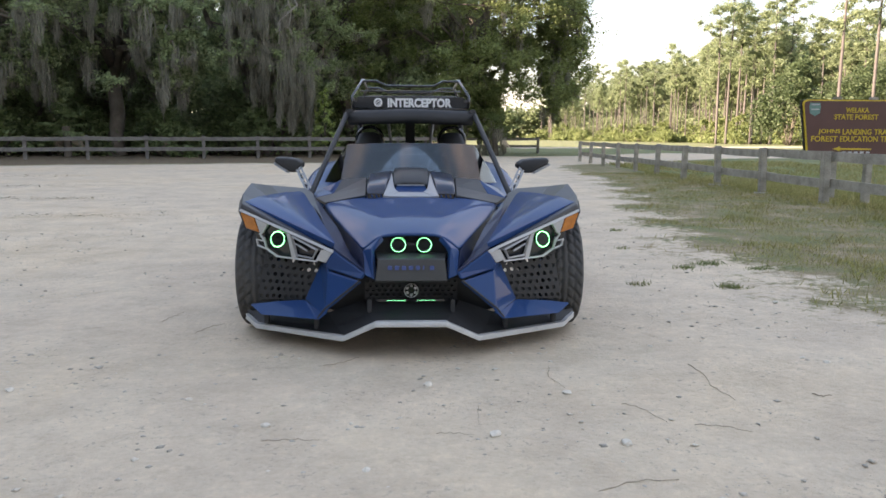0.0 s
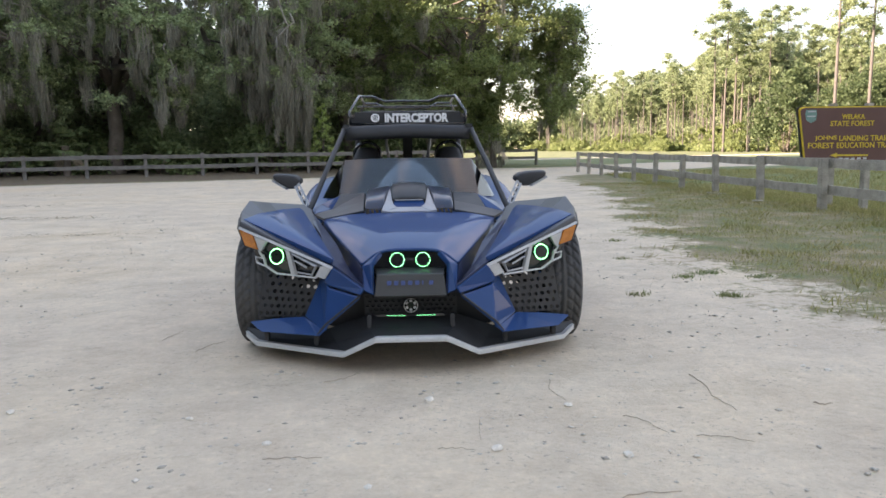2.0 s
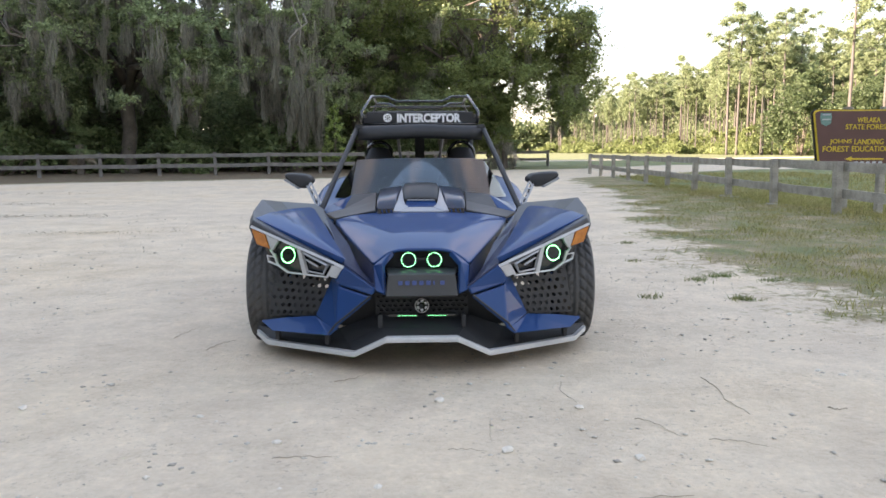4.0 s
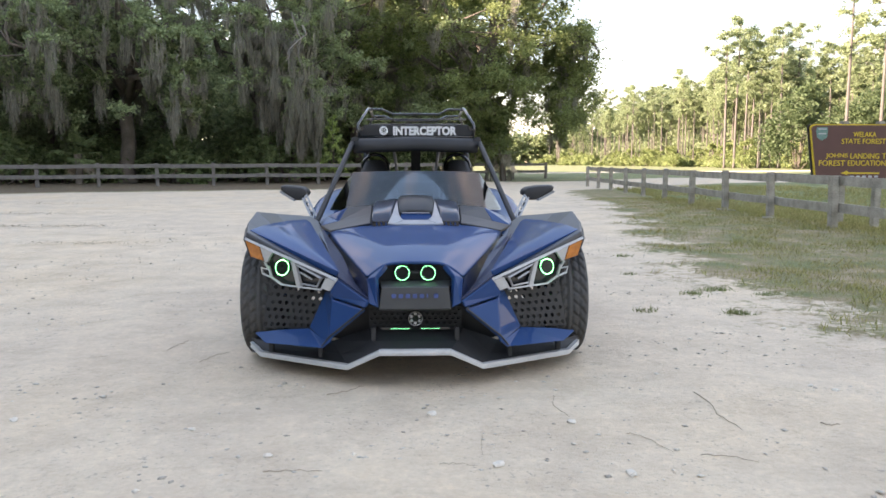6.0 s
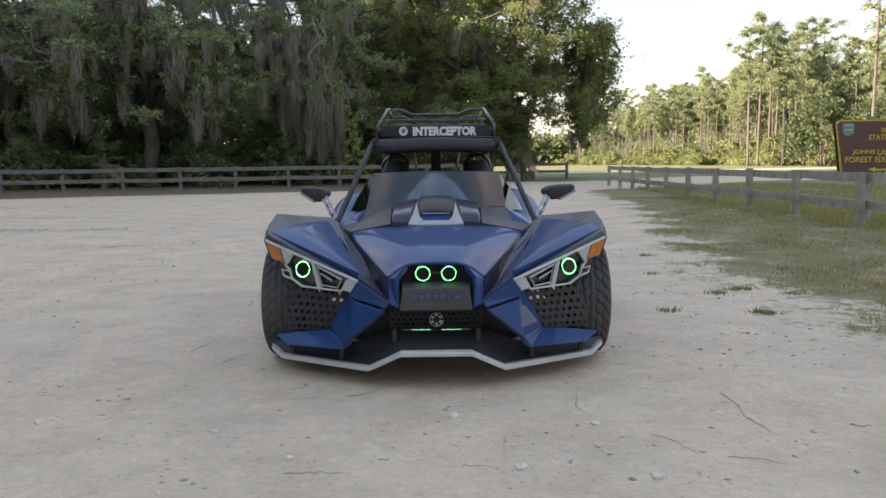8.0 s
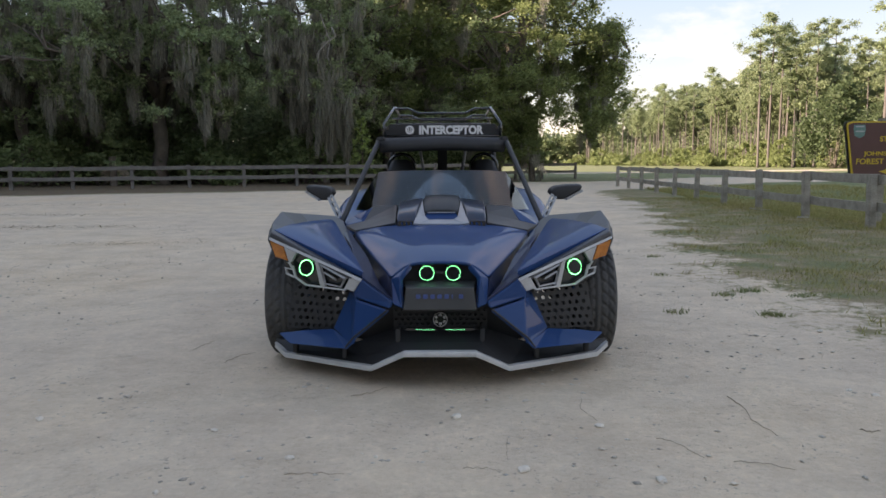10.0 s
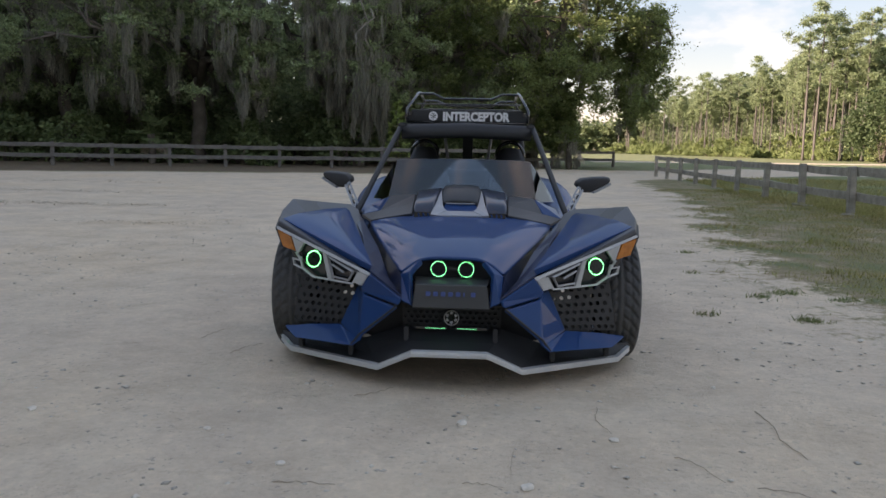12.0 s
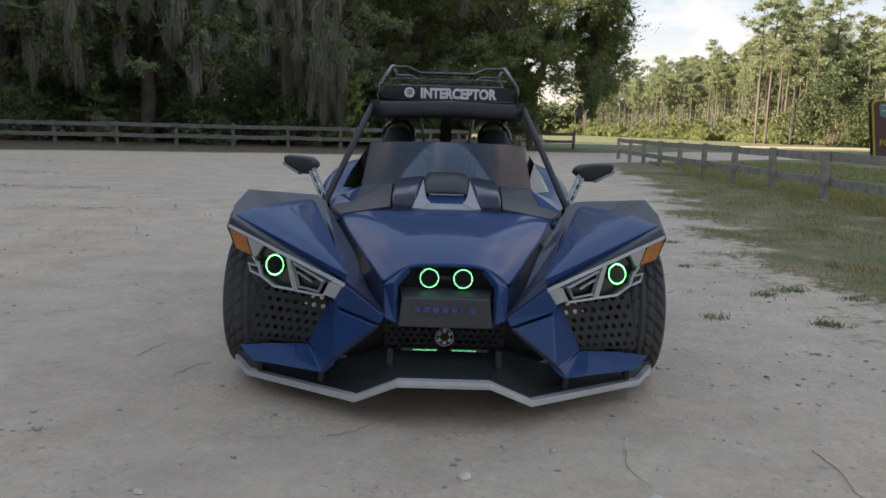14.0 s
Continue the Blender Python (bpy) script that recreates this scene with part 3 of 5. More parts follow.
# out of view, added to block the low sun; its height sets the shadow's reach
woods("unseen_side_wood", "unseen wood added beside the lot to shade it", 22, [(-46 - 4 * (i % 3) - 0.1 * y, y) for i, y in enumerate(np.arange(-80, 64, 0.5))], 24.5, M_OAK_DARK, 0.9, 170)

# invented backdrop behind the camera, hides the bright low sky from glossy parts
woods("unseen_rear_wood", "unseen wood added behind the camera to darken reflections", 27, [(x, -40 - 3 * (i % 3) - 0.004 * x * x) for i, x in enumerate(np.arange(-60, 50, 1.3))], 9, M_OAK_DARK, 0.8, 70)

shrub_a = make_shrub(31, M_SHRUB, 2.6, 3.6, "shrub", "dark leafy understorey shrub", "shrubs under the oaks")
shrub_b = make_shrub(32, M_SHRUB, 1.7, 3.0, "shrub", "low dark leafy shrub", "shrubs under the oaks")
shrub_a.matrix_basis = settle(shrub_a, -7.4, 39.5)
shrub_b.matrix_basis = settle(shrub_b, -11.8, 38.6)
rs = random.Random(8)
for k in range(26):
    x = -34 + 1.5 * k + rs.uniform(-0.6, 0.6)
    y = 37.6 + 0.31 * (x + 16.5) + rs.uniform(1.0, 6.0)
    if x > 1:
        continue
    copy_thing(rs.choice((shrub_a, shrub_b)), settle(None, x, y, rs.uniform(0, 360)))

M_SAPLING = leafy("sapling_leaves", (0.36, 0.46, 0.16), (0.26, 0.36, 0.12), 0.5)


def make_sapling(seed, height):
    """A slender young tree: one straight stem with short leafy shoots."""
    rng = np.random.default_rng(seed)
    ob = thing("sapling", "slender bright green young tree behind the fence", "sapling")
    bm = tube(bmesh.new(), [(0, 0, -0.2), (0.03, 0, height * 0.5), (0, 0, height)], [0.035, 0.025, 0.008], 6)
    cs, ss = [], []
    for k in range(22):
        f = 0.15 + 0.85 * k / 21
        a, reach = k * 2.4, 0.62 * (1.08 - f) + 0.06
        p = np.array([math.cos(a) * reach, math.sin(a) * reach, height * f + 0.1])
        tube(bm, [(0, 0, height * f - 0.05), p], [0.012, 0.005], 4)
        cs.append(p)
        ss.append(0.14 + 0.16 * (1 - f))
    part("stem", bm, M_BARK, ob, smooth=True)
    crown = new("crown", quad_mesh("crown", leaves(rng, np.array(cs), np.array(ss), 90, 0.07, 0.9), M_SAPLING))
    crown.parent = ob
    return ob


sapling = make_sapling(37, 3.2)
sapling.matrix_basis = settle(None, -4.25, 38.0)


def make_palm(seed, trunk, fronds):
    """A sabal palm: rough trunk and fan fronds, the lowest dead and hanging."""
    rng = np.random.default_rng(seed)
    palm = thing("palm", "small sabal palm with fan fronds under the oaks", "palm", "palms under the oaks")
    part("trunk", tube(bmesh.new(), [(0, 0, -0.2), (0.05, 0, trunk * 0.5), (0, 0, trunk)], [0.2, 0.17, 0.19], 9), M_BARK, palm)
    for k in range(fronds):
        a, dead = k * 2.4 + rng.normal() * 0.2, k < 2
        up = -0.9 if dead else rng.uniform(-0.45, 1.0)
        out = Vector((math.cos(a) * math.cos(up), math.sin(a) * math.cos(up), math.sin(up)))
        hub = Vector((0, 0, trunk)) + out * rng.uniform(0.6, 0.9)
        side = out.cross(Vector((0, 0, 1))).normalized()
        lift = side.cross(out)
        bm = bmesh.new()
        tube(bm, [(0, 0, trunk), hub], [0.018, 0.012], 4)
        for j in range(17):
            t = -1.5 + 3.0 * j / 16
            d = (out * math.cos(t) + side * math.sin(t)).normalized()
            w = d.cross(lift).normalized() * 0.028
            n = 0.75 * (1 - 0.18 * abs(t)) * rng.uniform(0.85, 1.1)
            mid, tip = hub + d * n * 0.6 + lift * 0.03, hub + d * n - Vector((0, 0, 0.16))
            v = [bm.verts.new(p) for p in (hub, mid - w, tip, mid + w)]
            bm.faces.new(v)
        part("frond", bm, M_TWIG if dead else M_SHRUB, palm, "dead straw-coloured frond" if dead else "")
    return palm


palm = make_palm(51, 1.5, 13)
palm.matrix_basis = settle(None, -16.9, 38.2)
for x, y, turn in ((-20.5, 39.5, 80), (4.9, 43.4, 200), (-12.9, 40.5, 140)):
    copy_thing(palm, settle(None, x, y, turn))

# pine forest along the road
pines = [make_pine(41, 23, 50, 0.52), make_pine(42, 26, 56, 0.56), make_pine(43, 19, 50, 0.5, 0.008), make_pine(44, 22, 46, 0.60, 0.0085), make_pine(45, 24, 44, 0.55)]
slim = [make_pine(46, 17, 40, 0.62, 0.0075), make_pine(47, 15, 36, 0.55, 0.0075), make_pine(48, 18, 40, 0.66, 0.0075)]
FOREST = [(76, 92), (68, 118), (63, 140), (63, 170), (62, 200), (60, 240), (50, 300)]


def forest_line(f):
    k = min(int(f * (len(FOREST) - 1)), len(FOREST) - 2)
    g = f * (len(FOREST) - 1) - k
    (x0, y0), (x1, y1) = FOREST[k], FOREST[k + 1]
    return x0 + (x1 - x0) * g, y0 + (y1 - y0) * g


rp = random.Random(5)
for i, p in enumerate(pines):
    x, y = ((53.5, 131), (56.5, 134), (59.5, 131), (60.8, 133), (62.2, 129))[i]
    p.matrix_basis = settle(p, x, y, 70 * i)
for i, p in enumerate(slim):
    p.matrix_basis = settle(p, 66 + 3 * i, 150 + 5 * i, 50 * i)
for x, y, turn in ((52, 84, 40), (48.6, 85, 160)):
    copy_thing(pines[4], settle(None, x, y, turn))
for k in range(210):
    x, y = forest_line(rp.random() ** 0.8)
    d = rp.random() ** 1.2 * 26
    copy_thing(rp.choice(slim), settle(None, x + 2 + d * 0.9 + rp.uniform(-3, 3), y + d * 0.4 + rp.uniform(-3, 3), rp.uniform(0, 360), rp.uniform(0.82, 1.18)))
for k in range(120):
    x, y = forest_line(rp.random() ** 0.9)
    d = rp.random() ** 1.3 * 34
    copy_thing(rp.choice(pines), settle(None, x + d * 0.9 + rp.uniform(-3, 3), y + d * 0.4 + rp.uniform(-3, 3), rp.uniform(0, 360), rp.uniform(0.74, 1.0) * (0.8 if y < 135 else 1.0)))
edge_shrubs = [make_shrub(33, M_SHRUB_SUN, 2.4, 4.2, "roadside_shrub", "leafy green shrub at the forest edge", "shrubs at the forest edge", 24, 60, 0.17),
               make_shrub(35, M_SHRUB_SUN, 1.3, 3.2, "roadside_shrub", "low straggling shrub at the forest edge", "shrubs at the forest edge", 16, 60, 0.15),
               make_shrub(36, M_SHRUB_SUN, 3.8, 3.4, "roadside_shrub", "tall loose shrub among the pines", "shrubs at the forest edge", 26, 60, 0.17)]
for i, sh in enumerate(edge_shrubs):
    sh.matrix_basis = settle(None, 56 + 2 * i, 128 + 5 * i)
for k in range(150):
    x, y = forest_line(rp.random())
    kind = rp.choice((0, 1, 1, 2))
    copy_thing(edge_shrubs[kind], settle(None, x - 4 + (5 if kind == 2 else 0) + rp.uniform(-3, 7), y + rp.uniform(-6, 6), rp.uniform(0, 360), rp.uniform(1.0, 1.7)))
M_YOUNG = leafy("young_tree_leaves", (0.105, 0.15, 0.068), (0.065, 0.095, 0.042), 0.4)
young = make_shrub(34, M_YOUNG, 8.5, 7.5, "young_tree", "dark green young broadleaf tree at the forest edge", "young trees at the forest edge", 56, 210, 0.15)
young.matrix_basis = settle(None, 59, 103, 0, 1.15)
for x, y, turn in ((63, 101, 60), (66.5, 100, 150), (70, 98, 250), (57, 112, 310), (74, 96, 20), (67, 108, 200)):
    copy_thing(young, settle(None, x, y, turn, 1.0 + 0.0012 * turn))
woods("pine_forest", "far sunlit pine forest", 23, [(forest_line(f)[0] + 30 + 9 * (i % 3), forest_line(f)[1] + 14) for i, f in enumerate(np.linspace(0, 1, 110))], 16, M_PINE, 0.4, 120, 0)
woods("pine_understorey", "green young growth between the pine trunks", 28, [(forest_line(f)[0] + 9 + 5 * (i % 3), forest_line(f)[1] + 5) for i, f in enumerate(np.linspace(0, 1, 130))], 8.5, M_PINE, 0.3, 110, 0)
woods("far_treeline", "far treeline across the road", 24, [(x, 300 + 6 * (i % 2)) for i, x in enumerate(np.arange(-20, 90, 1.6))], 12.5, M_PINE, 0.8, 70)


# ---- forest sign behind the verge fence ----
def forest_sign():
    m_board = material("brown_board", (0.125, 0.055, 0.045), 0.6, second=(0.10, 0.043, 0.036), scale=5, fine=80, bump=0.08)
    m_yellow = material("yellow_paint", (0.72, 0.50, 0.04), 0.6, second=(0.58, 0.39, 0.03), scale=12, fine=90, bump=0.05)
    m_shield = material("green_shield", (0.16, 0.30, 0.26), 0.6, second=(0.10, 0.2, 0.18), scale=20, fine=90, bump=0.05)
    m_dark = material("dark_edge", (0.03, 0.028, 0.026), 0.7, second=(0.02, 0.019, 0.018))
    sign = thing("forest_sign", "brown wooden forest sign with yellow lettering and edging", "sign")
    sign.location, sign.scale = (0, 0, -0.231), (1.2116, 1.2116, 1.2116)
    y, cx = 12.05, 7.215

    def outline(grow):
        half = [(0.895 + grow, 1.66 + grow * 0.5), (0.875 + grow, 1.70 + grow), (0.82 + grow, 1.718 + grow)]
        top = [(cx + x, z) for x, z in half]
        return [(cx - 0.765 - grow, 0.78 - grow)] + [(cx - x, z) for x, z in half] + top[::-1] + [(cx + 0.765 + grow, 0.78 - grow)]
    board = part("board", slab(bmesh.new(), [(x, y, z) for x, z in outline(-0.02)], 0.02), m_board, sign)
    part("edging", slab(bmesh.new(), [(x, y + 0.006, z) for x, z in outline(0.0)], 0.03), m_yellow, sign, "yellow edging")
    part("back_board", slab(bmesh.new(), [(x - 0.018, y + 0.037, z) for x, z in outline(0.006)], 0.035), m_dark, sign)
    for words, x0, x1, z0, z1 in (("WELAKA", 7.03, 7.41, 1.512, 1.594), ("STATE FOREST", 6.845, 7.575, 1.402, 1.486), ("JOHNS LANDING TRAIL", 6.60, 7.83, 1.162, 1.250), ("FOREST EDUCATION TRAIL", 6.49, 7.94, 1.048, 1.138)):
        for word, a, b in word_spans(words, x0, x1):
            lettering("lettering", word, m_yellow, board, a, b, z0, z1, y - 0.003, 0, 0.012)
    arrow = [(6.86, 0.932), (6.98, 0.972), (6.97, 0.945), (7.50, 0.940), (7.50, 0.918), (6.97, 0.918), (6.98, 0.895)]
    part("arrow", slab(bmesh.new(), [(x, y - 0.006, z) for x, z in arrow], 0.006), m_yellow, board)
    for k in range(5):
        part("small_mark", slab(bmesh.new(), [(7.02 + 0.1 * k, y - 0.005, 0.86), (7.08 + 0.1 * k, y - 0.005, 0.86), (7.08 + 0.1 * k, y - 0.005, 0.892), (7.02 + 0.1 * k, y - 0.005, 0.892)], 0.005), M_WHITE, board)
    badge = [(6.43, 1.665), (6.60, 1.665), (6.61, 1.60), (6.60, 1.50), (6.52, 1.455), (6.44, 1.50), (6.42, 1.60)]
    part("shield", slab(bmesh.new(), [(x, y - 0.006, z) for x, z in badge], 0.006), m_shield, board, "grey-green shield emblem")
    for z in (1.64, 1.565):
        part("shield_bar", slab(bmesh.new(), [(6.455, y - 0.010, z - 0.012), (6.585, y - 0.010, z - 0.012), (6.585, y - 0.010, z + 0.008), (6.455, y - 0.010, z + 0.008)], 0.004), M_WHITE, board)
    for x in (6.95, 7.555):
        bm = bmesh.new()
        box(bm, x - 0.055, x + 0.055, y + 0.08, y + 0.19, -0.3, 1.77, 0.01)
        part("post", bm, M_TIMBER, sign)


# ---- loose things on the ground ----
def grass_patch():
    """Short blades over the verge, thinning towards the sand."""
    rng = np.random.default_rng(61)
    pts, hs = [], []
    for x, y in zip(rng.uniform(1.7, 11, 170000), 2.6 + 20 * rng.random(170000) ** 1.5):
        t = turf(x, y)
        bald = noise.noise(Vector((x * 0.8, y * 0.55, 21))) + 0.5 * noise.noise(Vector((x * 2.3, y * 1.6, 33)))
        if t > 0.1 + 0.5 * rng.random() and (bald < 0.2 or x > 6.1 or rng.random() < 0.3):
            pts.append((x, y, ground_z(x, y) + 0.004))
            hs.append((0.025 + 0.03 * rng.random()) * (1.0 + 0.9 * smooth_step(5.9, 7.4, x) + 1.6 * max(0, noise.noise(Vector((x * 1.7, y * 1.7, 9))))))
    for x, y in zip(rng.uniform(3, 11, 26000), rng.uniform(-8, 2.6, 26000)):
        if turf(x, y) > 0.1 + 0.5 * rng.random():
            pts.append((x, y, ground_z(x, y) + 0.004))
            hs.append(0.025 + 0.03 * rng.random())
    for x, y in zip(8.0 + 16 * rng.random(70000) ** 1.3, 9 + 24 * rng.random(70000)):
        if turf(x, y) > 0.2 and noise.noise(Vector((x * 0.5, y * 0.3, 14))) > -0.25:
            pts.append((x, y, ground_z(x, y) + 0.004))
            hs.append(0.07 + 0.10 * rng.random())
    return blades(rng, np.array(pts), np.array(hs), "verge_grass")


def blades(rng, p, h, name, mat=None):
    n = len(p)
    a = rng.random(n) * 6.283
    side = np.stack([np.cos(a), np.sin(a), 0 * a], 1) * (0.0022 + 0.05 * h)[:, None]
    tip = p + np.stack([rng.normal(size=n) * 0.55, rng.normal(size=n) * 0.55, np.ones(n)], 1) * h[:, None]
    verts = np.stack([p - side, p + side, tip], 1).reshape(-1, 3)
    return raw_mesh(name, verts, np.arange(3 * n).reshape(-1, 3), mat or M_BLADE)


def gravel():
    """Small stones strewn over the lot, one joined mesh."""
    rng = np.random.default_rng(62)
    base = np.array([(1, 0, 0), (-1, 0, 0), (0, 1, 0), (0, -1, 0), (0, 0, 1), (0, 0, -1)], float)
    tri = np.array([(0, 2, 4), (2, 1, 4), (1, 3, 4), (3, 0, 4), (2, 0, 5), (1, 2, 5), (3, 1, 5), (0, 3, 5)])
    verts, faces = [], []
    n = 0
    while n < 7000:
        x, y = rng.uniform(-5, 5.5), 1.6 + 11 * rng.random() ** 1.7
        if noise.noise(Vector((x * 1.3, y * 1.3, 4))) + 0.45 < rng.random() * 0.7 or turf(x, y) > 0.3:
            continue
        r = 0.0020 + 0.013 * rng.random() ** 5 + 0.00025 * y
        v = base * r * (0.7 + 0.6 * rng.random((6, 3))) * np.array([1.3, 1.0, 0.42])
        t = rng.random() * 6.28
        v = v @ np.array([(math.cos(t), math.sin(t), 0), (-math.sin(t), math.cos(t), 0), (0, 0, 1)])
        verts.append(v + np.array([x, y, ground_z(x, y) + r * 0.15]))
        faces.append(tri + 6 * n)
        n += 1
    return raw_mesh("gravel", np.concatenate(verts), np.concatenate(faces), M_STONE)


def stone(x, y, r, seed):
    bm = bmesh.new()
    bmesh.ops.create_icosphere(bm, subdivisions=2, radius=r)
    for v in bm.verts:
        v.co *= 1 + 0.35 * noise.noise(v.co * (1.4 / r) + Vector((seed, 0, 0)))
        v.co.x *= 1.35
        v.co.z *= 0.6
    ob = part("stone", bm, M_STONE)
    ob.matrix_basis = pose(x, y, ground_z(x, y) + r * 0.3, 0, 0, seed * 57)
    return tagged(ob, "grey lump of limerock lying on the sand", "stone", "stones on the lot")


def twig(points, r):
    p = []
    for i, ((x0, y0), (x1, y1)) in enumerate(zip(points, points[1:])):
        for k in range(4):
            f = k / 4
            p.append((x0 + (x1 - x0) * f + 0.006 * noise.noise(Vector((x0 * 9, f * 2 + i, 0))), y0 + (y1 - y0) * f + 0.02 * noise.noise(Vector((y0 * 9, f * 2 + i, 5))), 0.004 + 0.004 * (k % 2)))
    p.append((*points[-1], 0.004))
    return tagged(part("twig", tube(bmesh.new(), p, [r * (1 - 0.5 * i / len(p)) for i in range(len(p))], 5), M_TWIG), "thin dry brown twig lying on the sand", "twig", "twigs on the lot")


def tuft(x, y, size, n, seed):
    rng = np.random.default_rng(seed)
    p = np.stack([x + rng.normal(size=n) * size * 0.9, y + rng.normal(size=n) * size * 0.7, np.full(n, ground_z(x, y))], 1)
    ob = new("grass_tuft", blades(rng, p, 0.012 + 0.028 * rng.random(n), "grass_tuft", M_TUFT))
    return tagged(ob, "small green grass tuft growing in the sand", "grass tuft", kind="stuff")


def leaf_litter():
    """Dry leaves and straw blown together in thin drifts on the lot."""
    rng = np.random.default_rng(63)
    pts = []
    for x, y, long, wide, n in ((-7.2, 13.2, 1.3, 0.22, 900), (-9.6, 16.5, 1.6, 0.3, 700), (-4.6, 10.4, 0.7, 0.12, 200), (-11.5, 20.5, 2.2, 0.5, 800)):
        pts.append(np.stack([x + rng.normal(size=n) * long, y + rng.normal(size=n) * wide, np.full(n, ground_z(x, y) + 0.012)], 1))
    p = np.concatenate(pts)
    n = len(p)
    a = rng.random(n) * 6.283
    u = np.stack([np.cos(a), np.sin(a), rng.normal(size=n) * 0.15], 1) * (0.012 + 0.022 * rng.random(n))[:, None]
    v = np.stack([-np.sin(a), np.cos(a), rng.normal(size=n) * 0.15], 1) * (0.006 + 0.008 * rng.random(n))[:, None]
    return quad_mesh("leaf_litter", np.stack([p - u, p + v, p + u, p - v], 1).reshape(-1, 3), M_TWIG)


def wood_scrap(x, y, turn, length):
    bm = bmesh.new()
    box(bm, -length / 2, length / 2, -0.045, 0.045, 0, 0.03, 0.006)
    for v in bm.verts:
        v.co += Vector((noise.noise(v.co * 9), noise.noise(v.co * 9 + Vector((5, 0, 0))), 0)) * 0.012
    ob = part("wood_scrap", bm, M_TIMBER_PALE)
    ob.matrix_basis = pose(x, y, ground_z(x, y) + 0.025, 0, 4, turn)
    return tagged(ob, "pale broken piece of timber lying by a fence post", "wood scrap", "timber scraps by the fence")


M_TIMBER_PALE = material("pale_broken_timber", (0.52, 0.49, 0.44), 0.9, second=(0.36, 0.33, 0.29), scale=8, fine=60, bump=0.3)


# ---- the three-wheeled roadster ----
def car_paint():
    m = material("blue_metallic_paint", (0.009, 0.048, 0.155), 0.5, 0.0, second=(0.008, 0.042, 0.135), scale=2.0, fine=900, bump=0.01, coat=0.38, spec=0.12)
    n, l = m.node_tree.nodes, m.node_tree.links
    b = n["Principled BSDF"]
    # road dust, thin and uneven
    dust = n.new("ShaderNodeTexNoise")
    dust.inputs["Scale"].default_value, dust.inputs["Detail"].default_value = 5.0, 8
    co = n.new("ShaderNodeTexCoord")
    l.new(co.outputs["Object"], dust.inputs["Vector"])
    span = n.new("ShaderNodeMapRange")
    span.inputs["From Min"].default_value, span.inputs["From Max"].default_value = 0.35, 0.75
    span.inputs["To Min"].default_value, span.inputs["To Max"].default_value = 0.008, 0.03
    l.new(dust.outputs["Fac"], span.inputs["Value"])
    l.new(span.outputs["Result"], b.inputs["Coat Roughness"])
    return m


def smoked_glass():
    m = bpy.data.materials.new("smoked_glass")
    m.use_nodes = True
    n, l = m.node_tree.nodes, m.node_tree.links
    n.remove(n["Principled BSDF"])
    clear, gloss, mix, fres = (n.new("ShaderNodeBsdfTransparent"), n.new("ShaderNodeBsdfGlossy"), n.new("ShaderNodeMixShader"), n.new("ShaderNodeFresnel"))
    clear.inputs["Color"].default_value = (0.60, 0.64, 0.68, 1)
    gloss.inputs["Roughness"].default_value = 0.02
    fres.inputs["IOR"].default_value = 1.85
    l.new(fres.outputs["Fac"], mix.inputs["Fac"])
    l.new(clear.outputs["BSDF"], mix.inputs[1])
    l.new(gloss.outputs["BSDF"], mix.inputs[2])
    l.new(mix.outputs["Shader"], n["Material Output"].inputs["Surface"])
    return m


M_BLUE = car_paint()
M_BLACK = material("black_textured_plastic", (0.030, 0.031, 0.034), 0.55, second=(0.018, 0.019, 0.021), scale=6, fine=260, bump=0.12)
M_GRAPHITE = material("graphite_matte_panel", (0.040, 0.042, 0.046), 0.42, second=(0.028, 0.029, 0.032), scale=4, fine=200, bump=0.08)
# the body's blue paint, darkened in colour for faces that see little sky
M_BLUE_SHADED = material("blue_paint_shaded", (0.009, 0.018, 0.055), 0.4, second=(0.008, 0.015, 0.045), scale=4, fine=300, bump=0.0, coat=0.25, spec=0.2)
M_FENDER = material("satin_grey_fender", (0.060, 0.064, 0.074), 0.42, second=(0.045, 0.048, 0.056), scale=4, fine=200, bump=0.05)
M_TRIM = material("pale_grey_trim", (0.52, 0.53, 0.54), 0.42, second=(0.42, 0.425, 0.43), scale=9, fine=120, bump=0.03)
M_CHIN = material("dark_grey_plastic", (0.060, 0.062, 0.064), 0.45, second=(0.045, 0.047, 0.049), scale=5, fine=220, bump=0.1)
M_GLOSS = material("gloss_black", (0.012, 0.013, 0.016), 0.2, second=(0.009, 0.010, 0.012), scale=4, fine=300, bump=0.0, coat=0.8)
M_WHITE = material("white_trim", (0.52, 0.53, 0.53), 0.4, second=(0.43, 0.43, 0.425), scale=9, fine=120, bump=0.03)
M_SILVER = material("silver_plastic", (0.36, 0.37, 0.39), 0.38, 0.3, second=(0.29, 0.30, 0.32), scale=9, fine=150, bump=0.02)
M_AMBER = material("amber_lens", (0.62, 0.20, 0.025), 0.18, second=(0.42, 0.12, 0.012), scale=30, fine=160, bump=0.1, coat=0.7)
M_RUBBER = material("tyre_rubber", (0.046, 0.046, 0.048), 0.7, second=(0.075, 0.071, 0.065), scale=7, fine=110, bump=0.2)
M_SEAT = material("black_vinyl", (0.022, 0.023, 0.026), 0.5, second=(0.014, 0.015, 0.017), scale=8, fine=240, bump=0.15)
M_LENS = material("dark_lens", (0.014, 0.016, 0.016), 0.3, second=(0.008, 0.009, 0.009), scale=30, fine=60, bump=0.0, coat=0.1, spec=0.2)
M_GREEN = glowing("green_led", (0.10, 1.0, 0.38), 1.3)
M_GREEN_DIM = glowing("green_diode", (0.06, 0.6, 0.27), 0.6)
